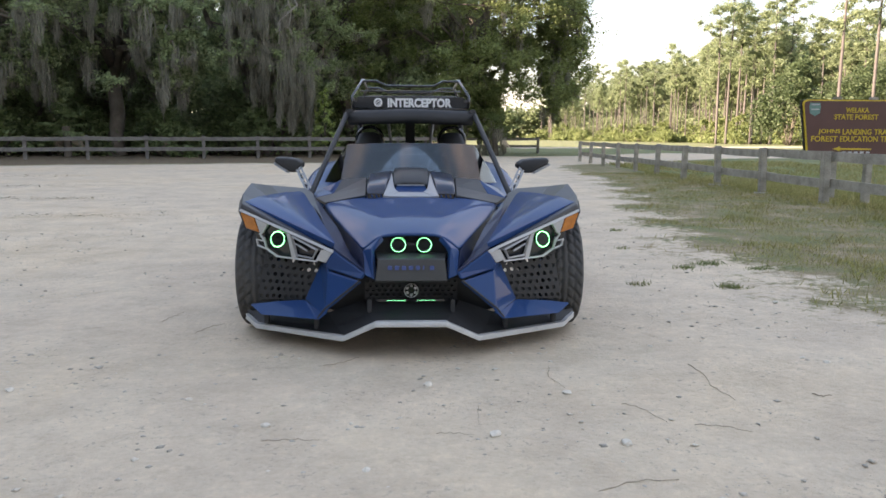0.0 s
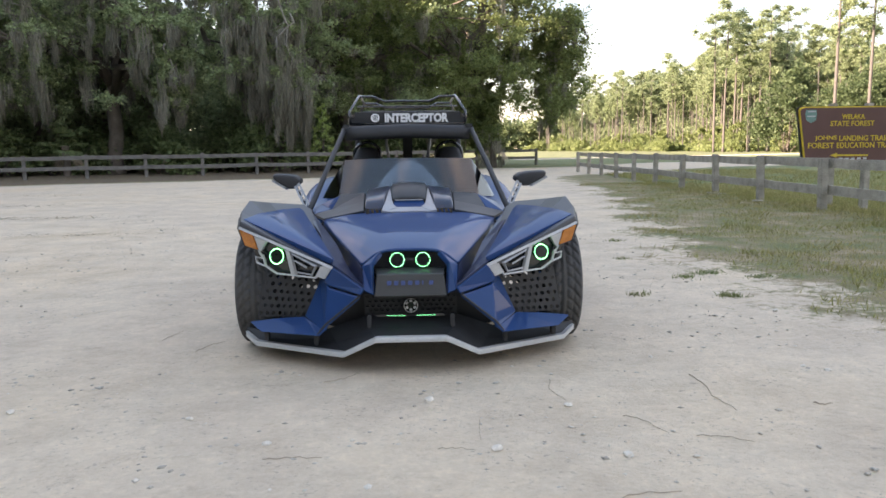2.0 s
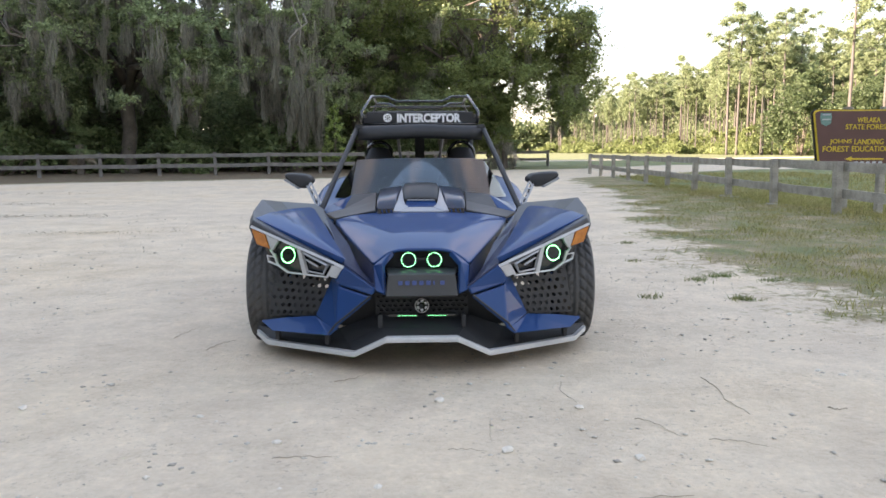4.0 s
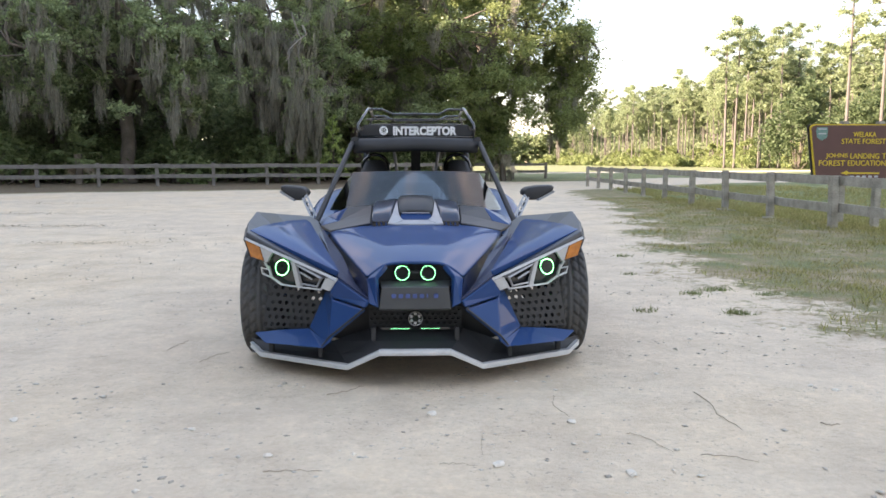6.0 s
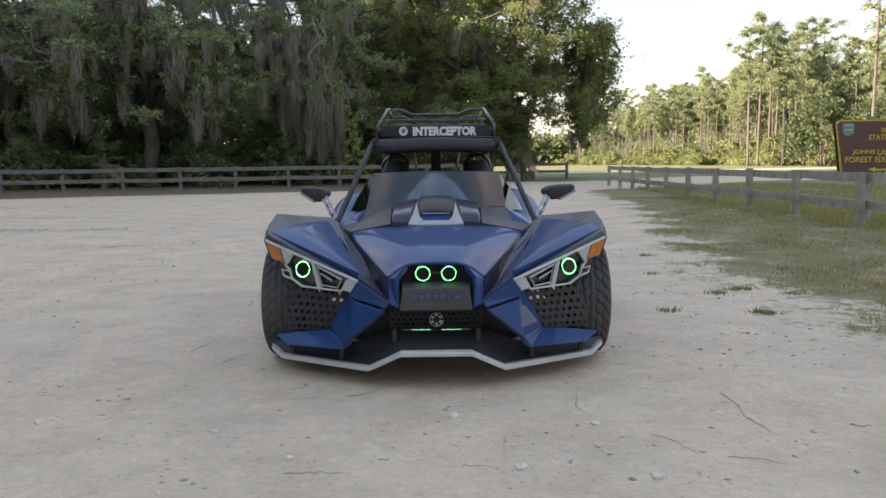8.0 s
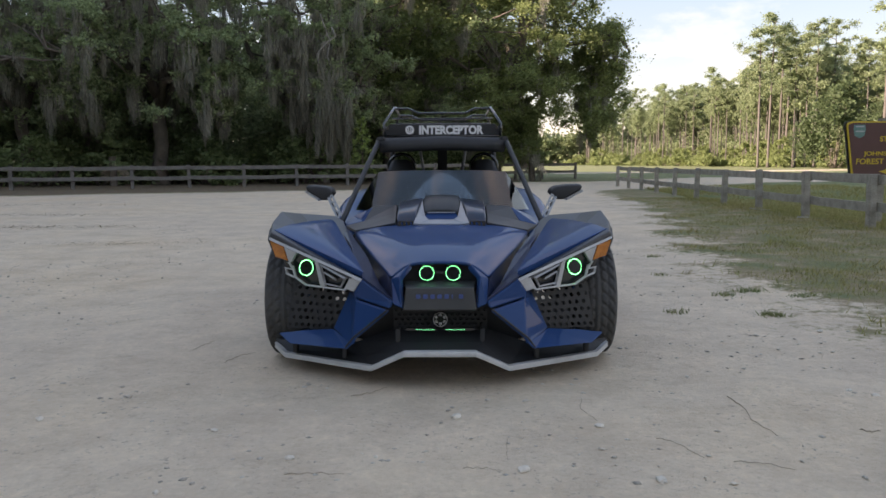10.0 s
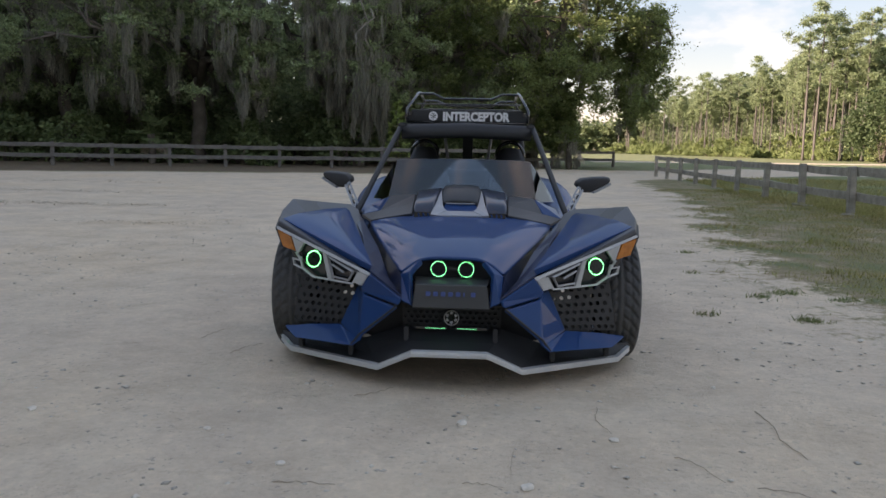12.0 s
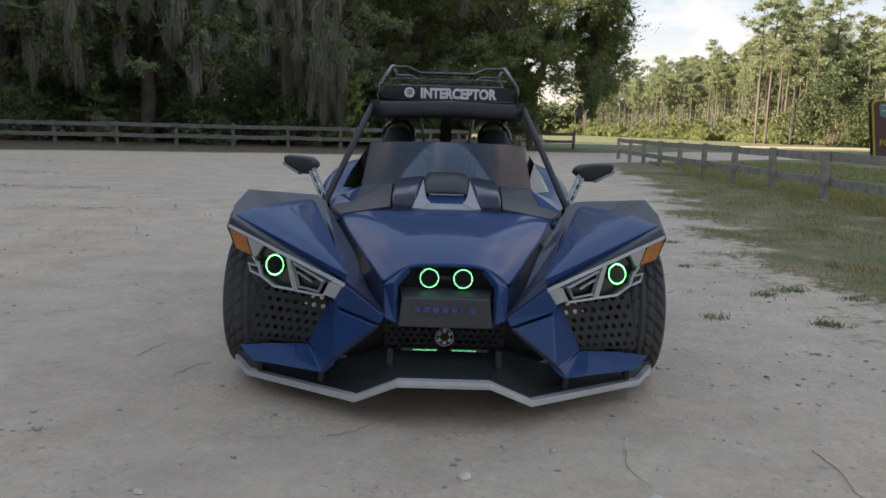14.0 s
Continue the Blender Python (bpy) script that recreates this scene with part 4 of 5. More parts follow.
M_LETTER = material("white_vinyl", (0.84, 0.84, 0.84), 0.5, second=(0.76, 0.76, 0.76), scale=20, fine=200, bump=0.0)
M_BADGE = material("blue_badge", (0.06, 0.10, 0.27), 0.5, second=(0.045, 0.075, 0.20), scale=20, fine=200, bump=0.0)
M_EMBLEM = material("grey_emblem", (0.42, 0.42, 0.42), 0.45, 0.3, second=(0.33, 0.33, 0.33), scale=20, fine=200, bump=0.0)
M_GLASS = smoked_glass()
M_POD = material("navy_gloss_plastic", (0.007, 0.013, 0.038), 0.3, second=(0.006, 0.011, 0.032), scale=4, fine=300, bump=0.0, coat=0.8, spec=0.3)

car = thing("roadster", "dark blue three-wheeled roadster with white trim and green ring lights", "car")


def panel(name, verts, faces, mat, parent, s=1, thick=0.012, bevel=0.004, smooth=0, label=""):
    """A sheet of bodywork: s is -1 for the mirrored side; smooth: times it is rounded."""
    bm = bmesh.new()
    vs = [bm.verts.new((x * s, y, z)) for x, y, z in verts]
    for f in faces:
        ids = [vs[i] for i in f]
        bm.faces.new(ids if s > 0 else ids[::-1])
    ob = part(name, bm, mat, parent, label, smooth=smooth > 0)
    if smooth:
        sub = ob.modifiers.new("round", "SUBSURF")
        sub.levels = sub.render_levels = smooth
    sol = ob.modifiers.new("sheet", "SOLIDIFY")
    sol.thickness, sol.offset = thick, -1
    if bevel:
        bev = ob.modifiers.new("edge", "BEVEL")
        bev.width, bev.segments, bev.angle_limit = bevel, 2, radians(20)
        bev.harden_normals = False
    return ob


def slab(bm, points, depth, s=1):
    """A flat plate with the given outline, depth thick, going back from it."""
    pts = [Vector((x * s, y, z)) for x, y, z in points]
    n = Vector((0, 0, 0))
    for i in range(1, len(pts) - 1):
        n += (pts[i] - pts[0]).cross(pts[i + 1] - pts[0])
    n.normalize()
    if n.y > 0:
        n = -n
    front = [bm.verts.new(p) for p in pts]
    back = [bm.verts.new(p - n * depth) for p in pts]
    bm.faces.new(front)
    bm.faces.new(back[::-1])
    for i in range(len(pts)):
        j = (i + 1) % len(pts)
        bm.faces.new((front[i], back[i], back[j], front[j]))
    bmesh.ops.recalc_face_normals(bm, faces=bm.faces)
    return bm


def ribbon(bm, points, width, depth, s=1, face=(0.15, -0.95, 0.2), closed=False):
    """A flat bar of that width along points, facing the given way."""
    pts = [Vector((x * s, y, z)) for x, y, z in points]
    n = Vector((face[0] * s, face[1], face[2])).normalized()
    k = len(pts)
    rows = []
    for i, p in enumerate(pts):
        a = pts[(i - 1) % k] if closed or i else p
        b = pts[(i + 1) % k] if closed or i < k - 1 else p
        d1, d2 = (p - a), (b - p)
        d1, d2 = (d1 if d1.length else d2).normalized(), (d2 if d2.length else d1).normalized()
        way = (d1 + d2).normalized()
        side = way.cross(n).normalized() / max(0.45, way.dot(d2))
        rows.append([bm.verts.new(p + side * a_ * width / 2 - n * b_) for a_, b_ in ((-1, 0), (1, 0), (1, depth), (-1, depth))])
    pairs = list(zip(rows, rows[1:])) + ([(rows[-1], rows[0])] if closed else [])
    for p, q in pairs:
        for j in range(4):
            bm.faces.new((p[j], p[(j + 1) % 4], q[(j + 1) % 4], q[j]))
    if not closed:
        bm.faces.new(rows[0][::-1])
        bm.faces.new(rows[-1])
    bmesh.ops.recalc_face_normals(bm, faces=bm.faces)
    return bm


def ring(bm, centre, radius, thick, face, seg=40, gaps=()):
    """A round tube ring about centre, facing the given way."""
    c, n = Vector(centre), Vector(face).normalized()
    u = n.orthogonal().normalized()
    if abs(n.z) < 0.9:
        u = Vector((0, 0, 1)).cross(n).normalized()
    v = n.cross(u)
    rows = []
    for i in range(seg):
        a = 2 * math.pi * i / seg
        d = u * math.cos(a) + v * math.sin(a)
        rows.append([bm.verts.new(c + d * (radius + thick * math.cos(b)) + n * thick * math.sin(b)) for b in (2 * math.pi * k / 6 for k in range(6))])
    for i in range(seg):
        if i in gaps:
            continue
        p, q = rows[i], rows[(i + 1) % seg]
        for k in range(6):
            bm.faces.new((p[k], q[k], q[(k + 1) % 6], p[(k + 1) % 6]))
    return bm


def disc(bm, centre, radius, depth, face, seg=24):
    c, n = Vector(centre), Vector(face).normalized()
    tube(bm, [c - n * depth, c], radius, seg)
    return bm


def holed_plate(bm, corners, nx, ny, hole):
    """A plate with staggered round holes between four corners (lower inner, lower outer, upper outer, upper inner)."""
    a, b, c, d = [Vector(p) for p in corners]

    def at(u, v):
        return (a * (1 - u) + b * u) * (1 - v) + (d * (1 - u) + c * u) * v
    for j in range(ny):
        shift = 0.5 if j % 2 else 0.0
        cells = [(max(i + shift - (1 if shift else 0), 0), min(i + 1 + shift - (1 if shift else 0), nx)) for i in range(nx + (1 if shift else 0))]
        for u0, u1 in cells:
            if u1 - u0 < 0.9:
                vs = [bm.verts.new(at(u / nx, (j + v) / ny)) for u, v in ((u0, 0), (u1, 0), (u1, 1), (u0, 1))]
                bm.faces.new(vs)
                continue
            outer, inner = [], []
            for k in range(8):
                t = 2 * math.pi * k / 8
                ex, ey = math.cos(t), math.sin(t)
                m = max(abs(ex), abs(ey))
                outer.append(bm.verts.new(at(((u0 + u1) / 2 + 0.5 * ex / m) / nx, (j + 0.5 + 0.5 * ey / m) / ny)))
                inner.append(bm.verts.new(at(((u0 + u1) / 2 + hole * ex) / nx, (j + 0.5 + hole * ey) / ny)))
            for k in range(8):
                q = (k + 1) % 8
                bm.faces.new((outer[k], outer[q], inner[q], inner[k]))
    bmesh.ops.remove_doubles(bm, verts=bm.verts, dist=0.0004)
    made = bmesh.ops.solidify(bm, geom=bm.faces[:], thickness=0.006)
    return bm


def lettering(name, words, mat, parent, x0, x1, z0, z1, y, lean=0.0, bold=0.0, turn=0.0):
    """Words in the built-in font, raised, that fill the given span."""
    cu = bpy.data.curves.new(name, "FONT")
    cu.body, cu.extrude, cu.offset, cu.resolution_u = words, 0.01, bold, 3
    tmp = new("tmp", cu)
    bpy.context.view_layer.update()
    me = bpy.data.meshes.new_from_object(tmp.evaluated_get(bpy.context.evaluated_depsgraph_get()))
    bpy.data.objects.remove(tmp)
    co = np.zeros(len(me.vertices) * 3)
    me.vertices.foreach_get("co", co)
    co = co.reshape(-1, 3)
    lo, hi = co.min(0), co.max(0)
    f = (co - lo) / (hi - lo)
    out = np.stack([x0 + f[:, 0] * (x1 - x0), y - (f[:, 2]) * 0.004 + f[:, 1] * lean + turn * f[:, 0], z0 + f[:, 1] * (z1 - z0)], 1)
    me.vertices.foreach_set("co", out.ravel())
    me.materials.clear()
    me.materials.append(mat)
    me.update()
    ob = new(name, me)
    ob.parent = parent
    return ob


def word_spans(words, x0, x1):
    """Each word of a line with the stretch that it takes of x0 to x1."""
    wide = {"I": 0.45, "J": 0.7, "L": 0.8, "W": 1.5, "M": 1.35, "O": 1.15, "D": 1.1, "N": 1.1, " ": 0.6}
    size = [wide.get(c, 0.95) for c in words]
    unit, at, out = (x1 - x0) / sum(size), x0, []
    k = 0
    for word in words.split(" "):
        w = sum(size[k:k + len(word)]) * unit
        out.append((word, at, at + w))
        at += w + wide[" "] * unit
        k += len(word) + 1
    return out


def loft(rows, close=False):
    bm = bmesh.new()
    grid = [[bm.verts.new(p) for p in r] for r in rows]
    for p, q in zip(grid, grid[1:]):
        for k in range(len(p) - (0 if close else 1)):
            bm.faces.new((p[k], p[(k + 1) % len(p)], q[(k + 1) % len(p)], q[k]))
    return bm


# hood
def hood_rows():
    rows = []
    for y, w, ze, zc in ((3.712, 0.241, 0.535, 0.614), (3.780, 0.264, 0.546, 0.633), (3.950, 0.320, 0.569, 0.662), (4.150, 0.380, 0.592, 0.687), (4.400, 0.457, 0.624, 0.711), (4.620, 0.523, 0.655, 0.728), (4.780, 0.552, 0.675, 0.745)):
        row = []
        for u in (-1, -0.86, -0.62, -0.32, 0, 0.32, 0.62, 0.86, 1):
            drop = (abs(u) ** 3.2) if y > 3.75 else (max(abs(u) - 0.58, 0) / 0.42) ** 1.3
            yy = y - (0.008 if y < 3.75 and abs(u) > 0.9 else 0)
            row.append((w * u, yy, zc - (zc - ze) * drop))
        rows.append(row)
    return rows


bm = loft(hood_rows())
for f in bm.faces:
    f.normal_flip()
hood = part("hood", bm, M_BLUE, car, "glossy dark blue metallic hood", True)
mod = hood.modifiers.new("round", "SUBSURF")
mod.levels = mod.render_levels = 2
mod = hood.modifiers.new("sheet", "SOLIDIFY")
mod.thickness, mod.offset = 0.012, 1

# nose with its ring lights
nose = part("nose", slab(bmesh.new(), [(-0.153, 3.80, 0.604), (0.153, 3.80, 0.604), (0.194, 3.80, 0.489), (-0.194, 3.80, 0.489)], 0.02), M_BLACK, car, "recessed black nose panel")
for s in (1, -1):
    panel("nose_cheek", [(0.150, 3.702, 0.607), (0.241, 3.708, 0.535), (0.227, 3.622, 0.422), (0.182, 3.628, 0.399), (0.196, 3.656, 0.550)], [(0, 4, 1), (4, 3, 2, 1)], M_BLUE, car, s, 0.03, 0.006)
    panel("nose_lining", [(0.143, 3.706, 0.598), (0.190, 3.664, 0.546), (0.177, 3.634, 0.399), (0.194, 3.80, 0.407), (0.194, 3.80, 0.540), (0.153, 3.80, 0.598)], [(0, 5, 4, 1), (1, 4, 3, 2)], M_BLACK, car, s, 0.008, 0.0)
    lamp = part("ring_light", disc(bmesh.new(), (0.065 * s, 3.742, 0.556), 0.031, 0.05, (0, -1, 0.12)), M_LENS, car, "small round lamp with a green light ring")
    part("housing", ring(bmesh.new(), (0.065 * s, 3.744, 0.556), 0.034, 0.009, (0, -1, 0.12)), M_BLACK, lamp)
    part("light_ring", ring(bmesh.new(), (0.065 * s, 3.736, 0.556), 0.0355, 0.0020, (0, -1, 0.12), 88, range(1, 88, 2)), M_GREEN, lamp, "glowing green light ring")
bm = slab(bmesh.new(), [(-0.020, 3.742, 0.563), (0.020, 3.742, 0.563), (0.020, 3.742, 0.551), (-0.020, 3.742, 0.551)], 0.03)
part("bracket", bm, M_GRAPHITE, car)
chin = panel("chin", [(-0.182, 3.77, 0.502), (0.182, 3.77, 0.502), (0.164, 3.640, 0.492), (-0.164, 3.640, 0.492), (-0.177, 3.632, 0.399), (0.177, 3.632, 0.399), (0.174, 3.72, 0.382), (-0.174, 3.72, 0.382)],
             [(0, 1, 2, 3), (3, 2, 5, 4), (4, 5, 6, 7)], M_CHIN, car, 1, 0.012, 0.006)
for k in range(7):
    x = -0.115 + 0.0343 * k
    bm = bmesh.new()
    box(bm, x, x + (0.0215 if k != 5 else 0.007), 3.618, 3.634, 0.448, 0.468, 0.002)
    part("badge_bar", bm, M_BADGE, chin)

# lower grille, emblem and light bars
bm = holed_plate(bmesh.new(), [(-0.237, 3.80, 0.254), (0.237, 3.80, 0.254), (0.237, 3.775, 0.379), (-0.237, 3.775, 0.379)], 16, 5, 0.34)
grille = part("grille", bm, M_BLACK, car, "black grille with round holes")
emb = part("emblem", ring(bmesh.new(), (0, 3.752, 0.319), 0.0345, 0.0026, (0, -1, 0.15)), M_EMBLEM, car, "round grey spoked emblem")
for k in range(6):
    a = math.pi / 3 * k + math.pi / 6
    bm = bmesh.new()
    arc = [(0.0225 * math.cos(a + d), 3.750, 0.320 + 0.0225 * math.sin(a + d)) for d in (-0.34, -0.12, 0.12, 0.34)]
    ribbon(bm, arc, 0.010, 0.005, 1, (0, -1, 0.15))
    ribbon(bm, [(0.026 * math.cos(a), 3.750, 0.320 + 0.026 * math.sin(a)), (0.034 * math.cos(a), 3.750, 0.320 + 0.034 * math.sin(a))], 0.005, 0.005, 1, (0, -1, 0.15))
    part("spoke", bm, M_EMBLEM, emb)
disc_bm = disc(bmesh.new(), (0, 3.762, 0.319), 0.034, 0.01, (0, -1, 0.15))
part("backing", disc_bm, M_GLOSS, emb)
for s in (1, -1):
    bm = bmesh.new()
    box(bm, 0.02 * s if s > 0 else -0.17, 0.17 if s > 0 else -0.02, 3.728, 3.742, 0.267, 0.279, 0.003)
    strip = part("light_strip", bm, M_GLOSS, car, "slim light strip, part lit green")
    for k in range(14):
        bm = bmesh.new()
        x = s * (0.032 + 0.0068 * k)
        box(bm, x - 0.0017, x + 0.0017, 3.725, 3.730, 0.2712, 0.2748)
        part("diode", bm, M_GREEN_DIM, strip)

# splitter: deck, white edge, struts
LIP = [(0.900, 4.03, 0.124), (0.829, 3.95, 0.089), (0.339, 3.637, 0.098), (0.174, 3.557, 0.190)]
edge = LIP + [(-x, y, z) for x, y, z in LIP[::-1]]
rows = []
for x, y, z in edge:
    rows.append([(x, y, z + 0.013), (x * 0.995, y - 0.003, z), (x, y, z - 0.013), (x * 0.985, y + 0.035, z - 0.013), (x * 0.985, y + 0.035, z + 0.013)])
bm = loft(rows, True)
bm.faces.new([v for v in bm.verts[:5]][::-1])
bmesh.ops.recalc_face_normals(bm, faces=bm.faces)
lip = part("splitter_edge", bm, M_WHITE, car, "white edge of the front splitter")
deck = []
for (x, y, z), (bx, by, bz) in zip(edge, [(0.899, 4.06, 0.153), (0.817, 4.02, 0.148), (0.430, 3.86, 0.183), (0.246, 3.80, 0.259), (-0.246, 3.80, 0.259), (-0.430, 3.86, 0.183), (-0.817, 4.02, 0.148), (-0.899, 4.06, 0.153)]):
    deck.append([(x * 0.99, y + 0.02, z + 0.008), (x * 0.5 + bx * 0.5, y * 0.5 + by * 0.5 + 0.01, z * 0.5 + bz * 0.5 - 0.006), (bx, by, bz), (bx * 0.95, by + 0.12, bz - 0.03), (bx * 0.9, by + 0.2, z - 0.01), (x * 0.97, y + 0.04, z - 0.012)])
bm = loft(deck, True)
bmesh.ops.recalc_face_normals(bm, faces=bm.faces)
part("splitter", bm, M_BLACK, car, "black splitter deck")
for s in (1, -1):
    for x, y, z0, z1 in ((0.486, 3.78, 0.118, 0.207), (0.762, 3.915, 0.113, 0.190), (0.209, 3.70, 0.22, 0.288)):
        bm = bmesh.new()
        box(bm, s * x - 0.011, s * x + 0.011, y - 0.02, y + 0.035, z0, z1, 0.004)
        part("strut", bm, M_BLACK, car)


# the sides: fender, cheek, wing, vent plate, headlamp
def fender_side(s):
    # black sheet added under the hood's edge so the gap there stays dark
    panel("dark_gap_filler", [(0.29, 3.85, 0.47), (0.50, 3.95, 0.40), (0.68, 4.72, 0.50), (0.53, 4.79, 0.62), (0.41, 4.38, 0.55)], [(0, 1, 4), (1, 2, 3, 4)], M_BLACK, car, s, 0.008, 0.0)
    panel("fender", [(0.892, 3.952, 0.717), (0.928, 4.15, 0.754), (0.933, 4.38, 0.800), (0.866, 4.62, 0.772), (0.687, 4.82, 0.742), (0.621, 4.76, 0.712), (0.403, 4.10, 0.580), (0.310, 3.80, 0.478), (0.227, 3.63, 0.433), (0.385, 3.706, 0.490)],
          [(0, 9, 1), (1, 9, 2), (2, 9, 3), (3, 9, 4), (4, 9, 5)], M_FENDER, car, s, 0.03, 0.008, 0, "black edge of the front fender")
    rim = panel("fender_skirt", [(0.892, 3.952, 0.713), (0.928, 4.15, 0.748), (0.933, 4.38, 0.793), (0.866, 4.62, 0.767), (0.815, 4.64, 0.696), (0.877, 4.38, 0.731), (0.878, 4.16, 0.695), (0.864, 3.975, 0.613)],
                [(0, 1, 6, 7), (1, 2, 5, 6), (2, 3, 4, 5)], M_BLACK, car, s, 0.012, 0.003)
    tip = Vector((0.375, 3.722, 0.550))
    last = [Vector(p) for p in ((0.876, 4.00, 0.738), (0.835, 4.17, 0.753), (0.752, 4.45, 0.753), (0.674, 4.73, 0.742))]
    rows = []
    for u in np.linspace(0.015, 1.0, 12):
        row = []
        for v in np.linspace(0, 3, 13):
            k = min(int(v), 2)
            q = tip.lerp(last[k].lerp(last[k + 1], v - k), u)
            row.append((q.x * s, q.y, q.z + 0.012 + 0.010 * math.sin(math.pi * u) * math.sin(math.pi * v / 3)))
        rows.append(row)
    bm = loft(rows)
    bmesh.ops.recalc_face_normals(bm, faces=bm.faces)
    if sum(f.normal.z for f in bm.faces) < 0:
        bmesh.ops.reverse_faces(bm, faces=bm.faces)
    top = part("fender_panel", bm, M_BLUE, car, "glossy blue fender panel", True)
    mod = top.modifiers.new("sheet", "SOLIDIFY")
    mod.thickness, mod.offset = 0.03, -1
    mod = top.modifiers.new("edge", "BEVEL")
    mod.width, mod.segments, mod.angle_limit = 0.006, 3, radians(40)
    # flank and channel beside the hood: their shade is painted by the darker blue
    panel("fender_flank", [(0.667, 4.76, 0.726), (0.616, 4.755, 0.718), (0.403, 4.10, 0.588), (0.310, 3.80, 0.486), (0.231, 3.628, 0.437), (0.387, 3.704, 0.535), (0.434, 3.86, 0.576), (0.503, 4.20, 0.639)],
          [(0, 7, 2, 1), (7, 6, 3, 2), (6, 5, 4, 3)], M_BLUE_SHADED, car, s, 0.01, 0.003, 0, "inner flank of the fender, blue paint with shade in its colour")
    panel("hood_channel", [(0.540, 4.78, 0.671), (0.359, 4.15, 0.593), (0.244, 3.715, 0.530), (0.229, 3.63, 0.431), (0.307, 3.80, 0.389), (0.380, 4.10, 0.466), (0.580, 4.76, 0.585)],
          [(0, 1, 5, 6), (1, 2, 4, 5), (2, 3, 4)], M_BLUE_SHADED, car, s, 0.006, 0.0)
    panel("upper_cheek", [(0.387, 3.702, 0.535), (0.428, 3.715, 0.469), (0.418, 3.718, 0.435), (0.246, 3.617, 0.400), (0.227, 3.626, 0.434)],
          [(0, 4, 3, 2, 1)], M_BLUE, car, s, 0.02, 0.009)
    panel("lower_cheek", [(0.419, 3.718, 0.429), (0.247, 3.617, 0.393), (0.425, 3.655, 0.245), (0.435, 3.652, 0.220), (0.552, 3.84, 0.259), (0.465, 3.845, 0.451), (0.428, 3.72, 0.467), (0.463, 3.66, 0.195)],
          [(0, 1, 2), (0, 2, 4, 5), (0, 5, 6), (2, 3, 4)], M_BLUE, car, s, 0.02, 0.010)
    panel("inner_cheek", [(0.247, 3.617, 0.393), (0.425, 3.655, 0.245), (0.463, 3.66, 0.195), (0.440, 3.80, 0.203), (0.256, 3.79, 0.377)],
          [(1, 0, 4, 3), (1, 3, 2)], M_BLACK, car, s, 0.01, 0.004)
    wing = panel("wing", [(0.433, 3.652, 0.225), (0.550, 3.835, 0.256), (0.716, 3.90, 0.236), (0.854, 3.935, 0.210), (0.777, 3.835, 0.178), (0.466, 3.657, 0.194), (0.818, 3.96, 0.173), (0.491, 3.80, 0.182)],
                 [(0, 5, 1), (1, 5, 4, 2), (2, 4, 3), (5, 7, 6, 4), (4, 6, 3)], M_BLUE, car, s, 0.012, 0.005)
    vent = holed_plate(bmesh.new(), [(0.547 * s, 3.875, 0.246), (0.818 * s, 3.985, 0.229), (0.772 * s, 3.975, 0.475), (0.445 * s, 3.835, 0.459)], 8, 6, 0.29)
    part("vent_plate", vent, M_BLACK, car, "black plate with rows of round holes")
    # plain black sheet added behind the lower holes of the vent plate
    panel("vent_backing", [(0.40, 3.97, 0.17), (0.70, 4.06, 0.17), (0.69, 4.06, 0.40), (0.42, 3.97, 0.31)], [(0, 1, 2, 3)], M_BLACK, car, s, 0.006, 0.0)
    # headlamp
    lamp = part("headlamp", slab(bmesh.new(), [(0.879, 3.972, 0.705), (0.394, 3.73, 0.530), (0.430, 3.765, 0.464), (0.699, 3.93, 0.469), (0.807, 3.975, 0.551)], 0.04, s), M_GLOSS, car, "angular headlamp with a green light ring")
    part("brow", ribbon(bmesh.new(), [(0.893, 3.948, 0.711), (0.387, 3.698, 0.527)], 0.013, 0.03, s), M_TRIM, lamp, "white brow bar")
    part("end_cap", slab(bmesh.new(), [(0.394, 3.703, 0.520), (0.437, 3.725, 0.535), (0.474, 3.762, 0.475), (0.430, 3.738, 0.465)], 0.03, s), M_TRIM, lamp, "white end cap")
    part("indicator", slab(bmesh.new(), [(0.890, 3.950, 0.696), (0.816, 3.912, 0.673), (0.794, 3.919, 0.597), (0.865, 3.956, 0.615)], 0.03, s), M_AMBER, lamp, "amber indicator lens")
    part("spear", slab(bmesh.new(), [(0.806, 3.906, 0.668), (0.738, 3.872, 0.645), (0.775, 3.912, 0.590), (0.787, 3.918, 0.592)], 0.02, s), M_TRIM, lamp)
    part("side_clip", ribbon(bmesh.new(), [(0.789, 3.915, 0.592), (0.769, 3.918, 0.551), (0.811, 3.941, 0.557), (0.806, 3.948, 0.525), (0.764, 3.925, 0.511)], 0.008, 0.02, s), M_TRIM, lamp)
    part("lower_frame", ribbon(bmesh.new(), [(0.769, 3.914, 0.572), (0.757, 3.921, 0.511), (0.699, 3.897, 0.474), (0.480, 3.768, 0.468), (0.444, 3.730, 0.531)], 0.009, 0.02, s), M_TRIM, lamp, "white lower frame")
    part("divider", slab(bmesh.new(), [(0.635, 3.822, 0.605), (0.615, 3.812, 0.601), (0.590, 3.831, 0.473), (0.614, 3.844, 0.477)], 0.02, s), M_TRIM, lamp)
    part("inner_frame", ribbon(bmesh.new(), [(0.604, 3.810, 0.588), (0.474, 3.748, 0.530), (0.500, 3.778, 0.482), (0.588, 3.830, 0.490)], 0.009, 0.015, s), M_SILVER, lamp)
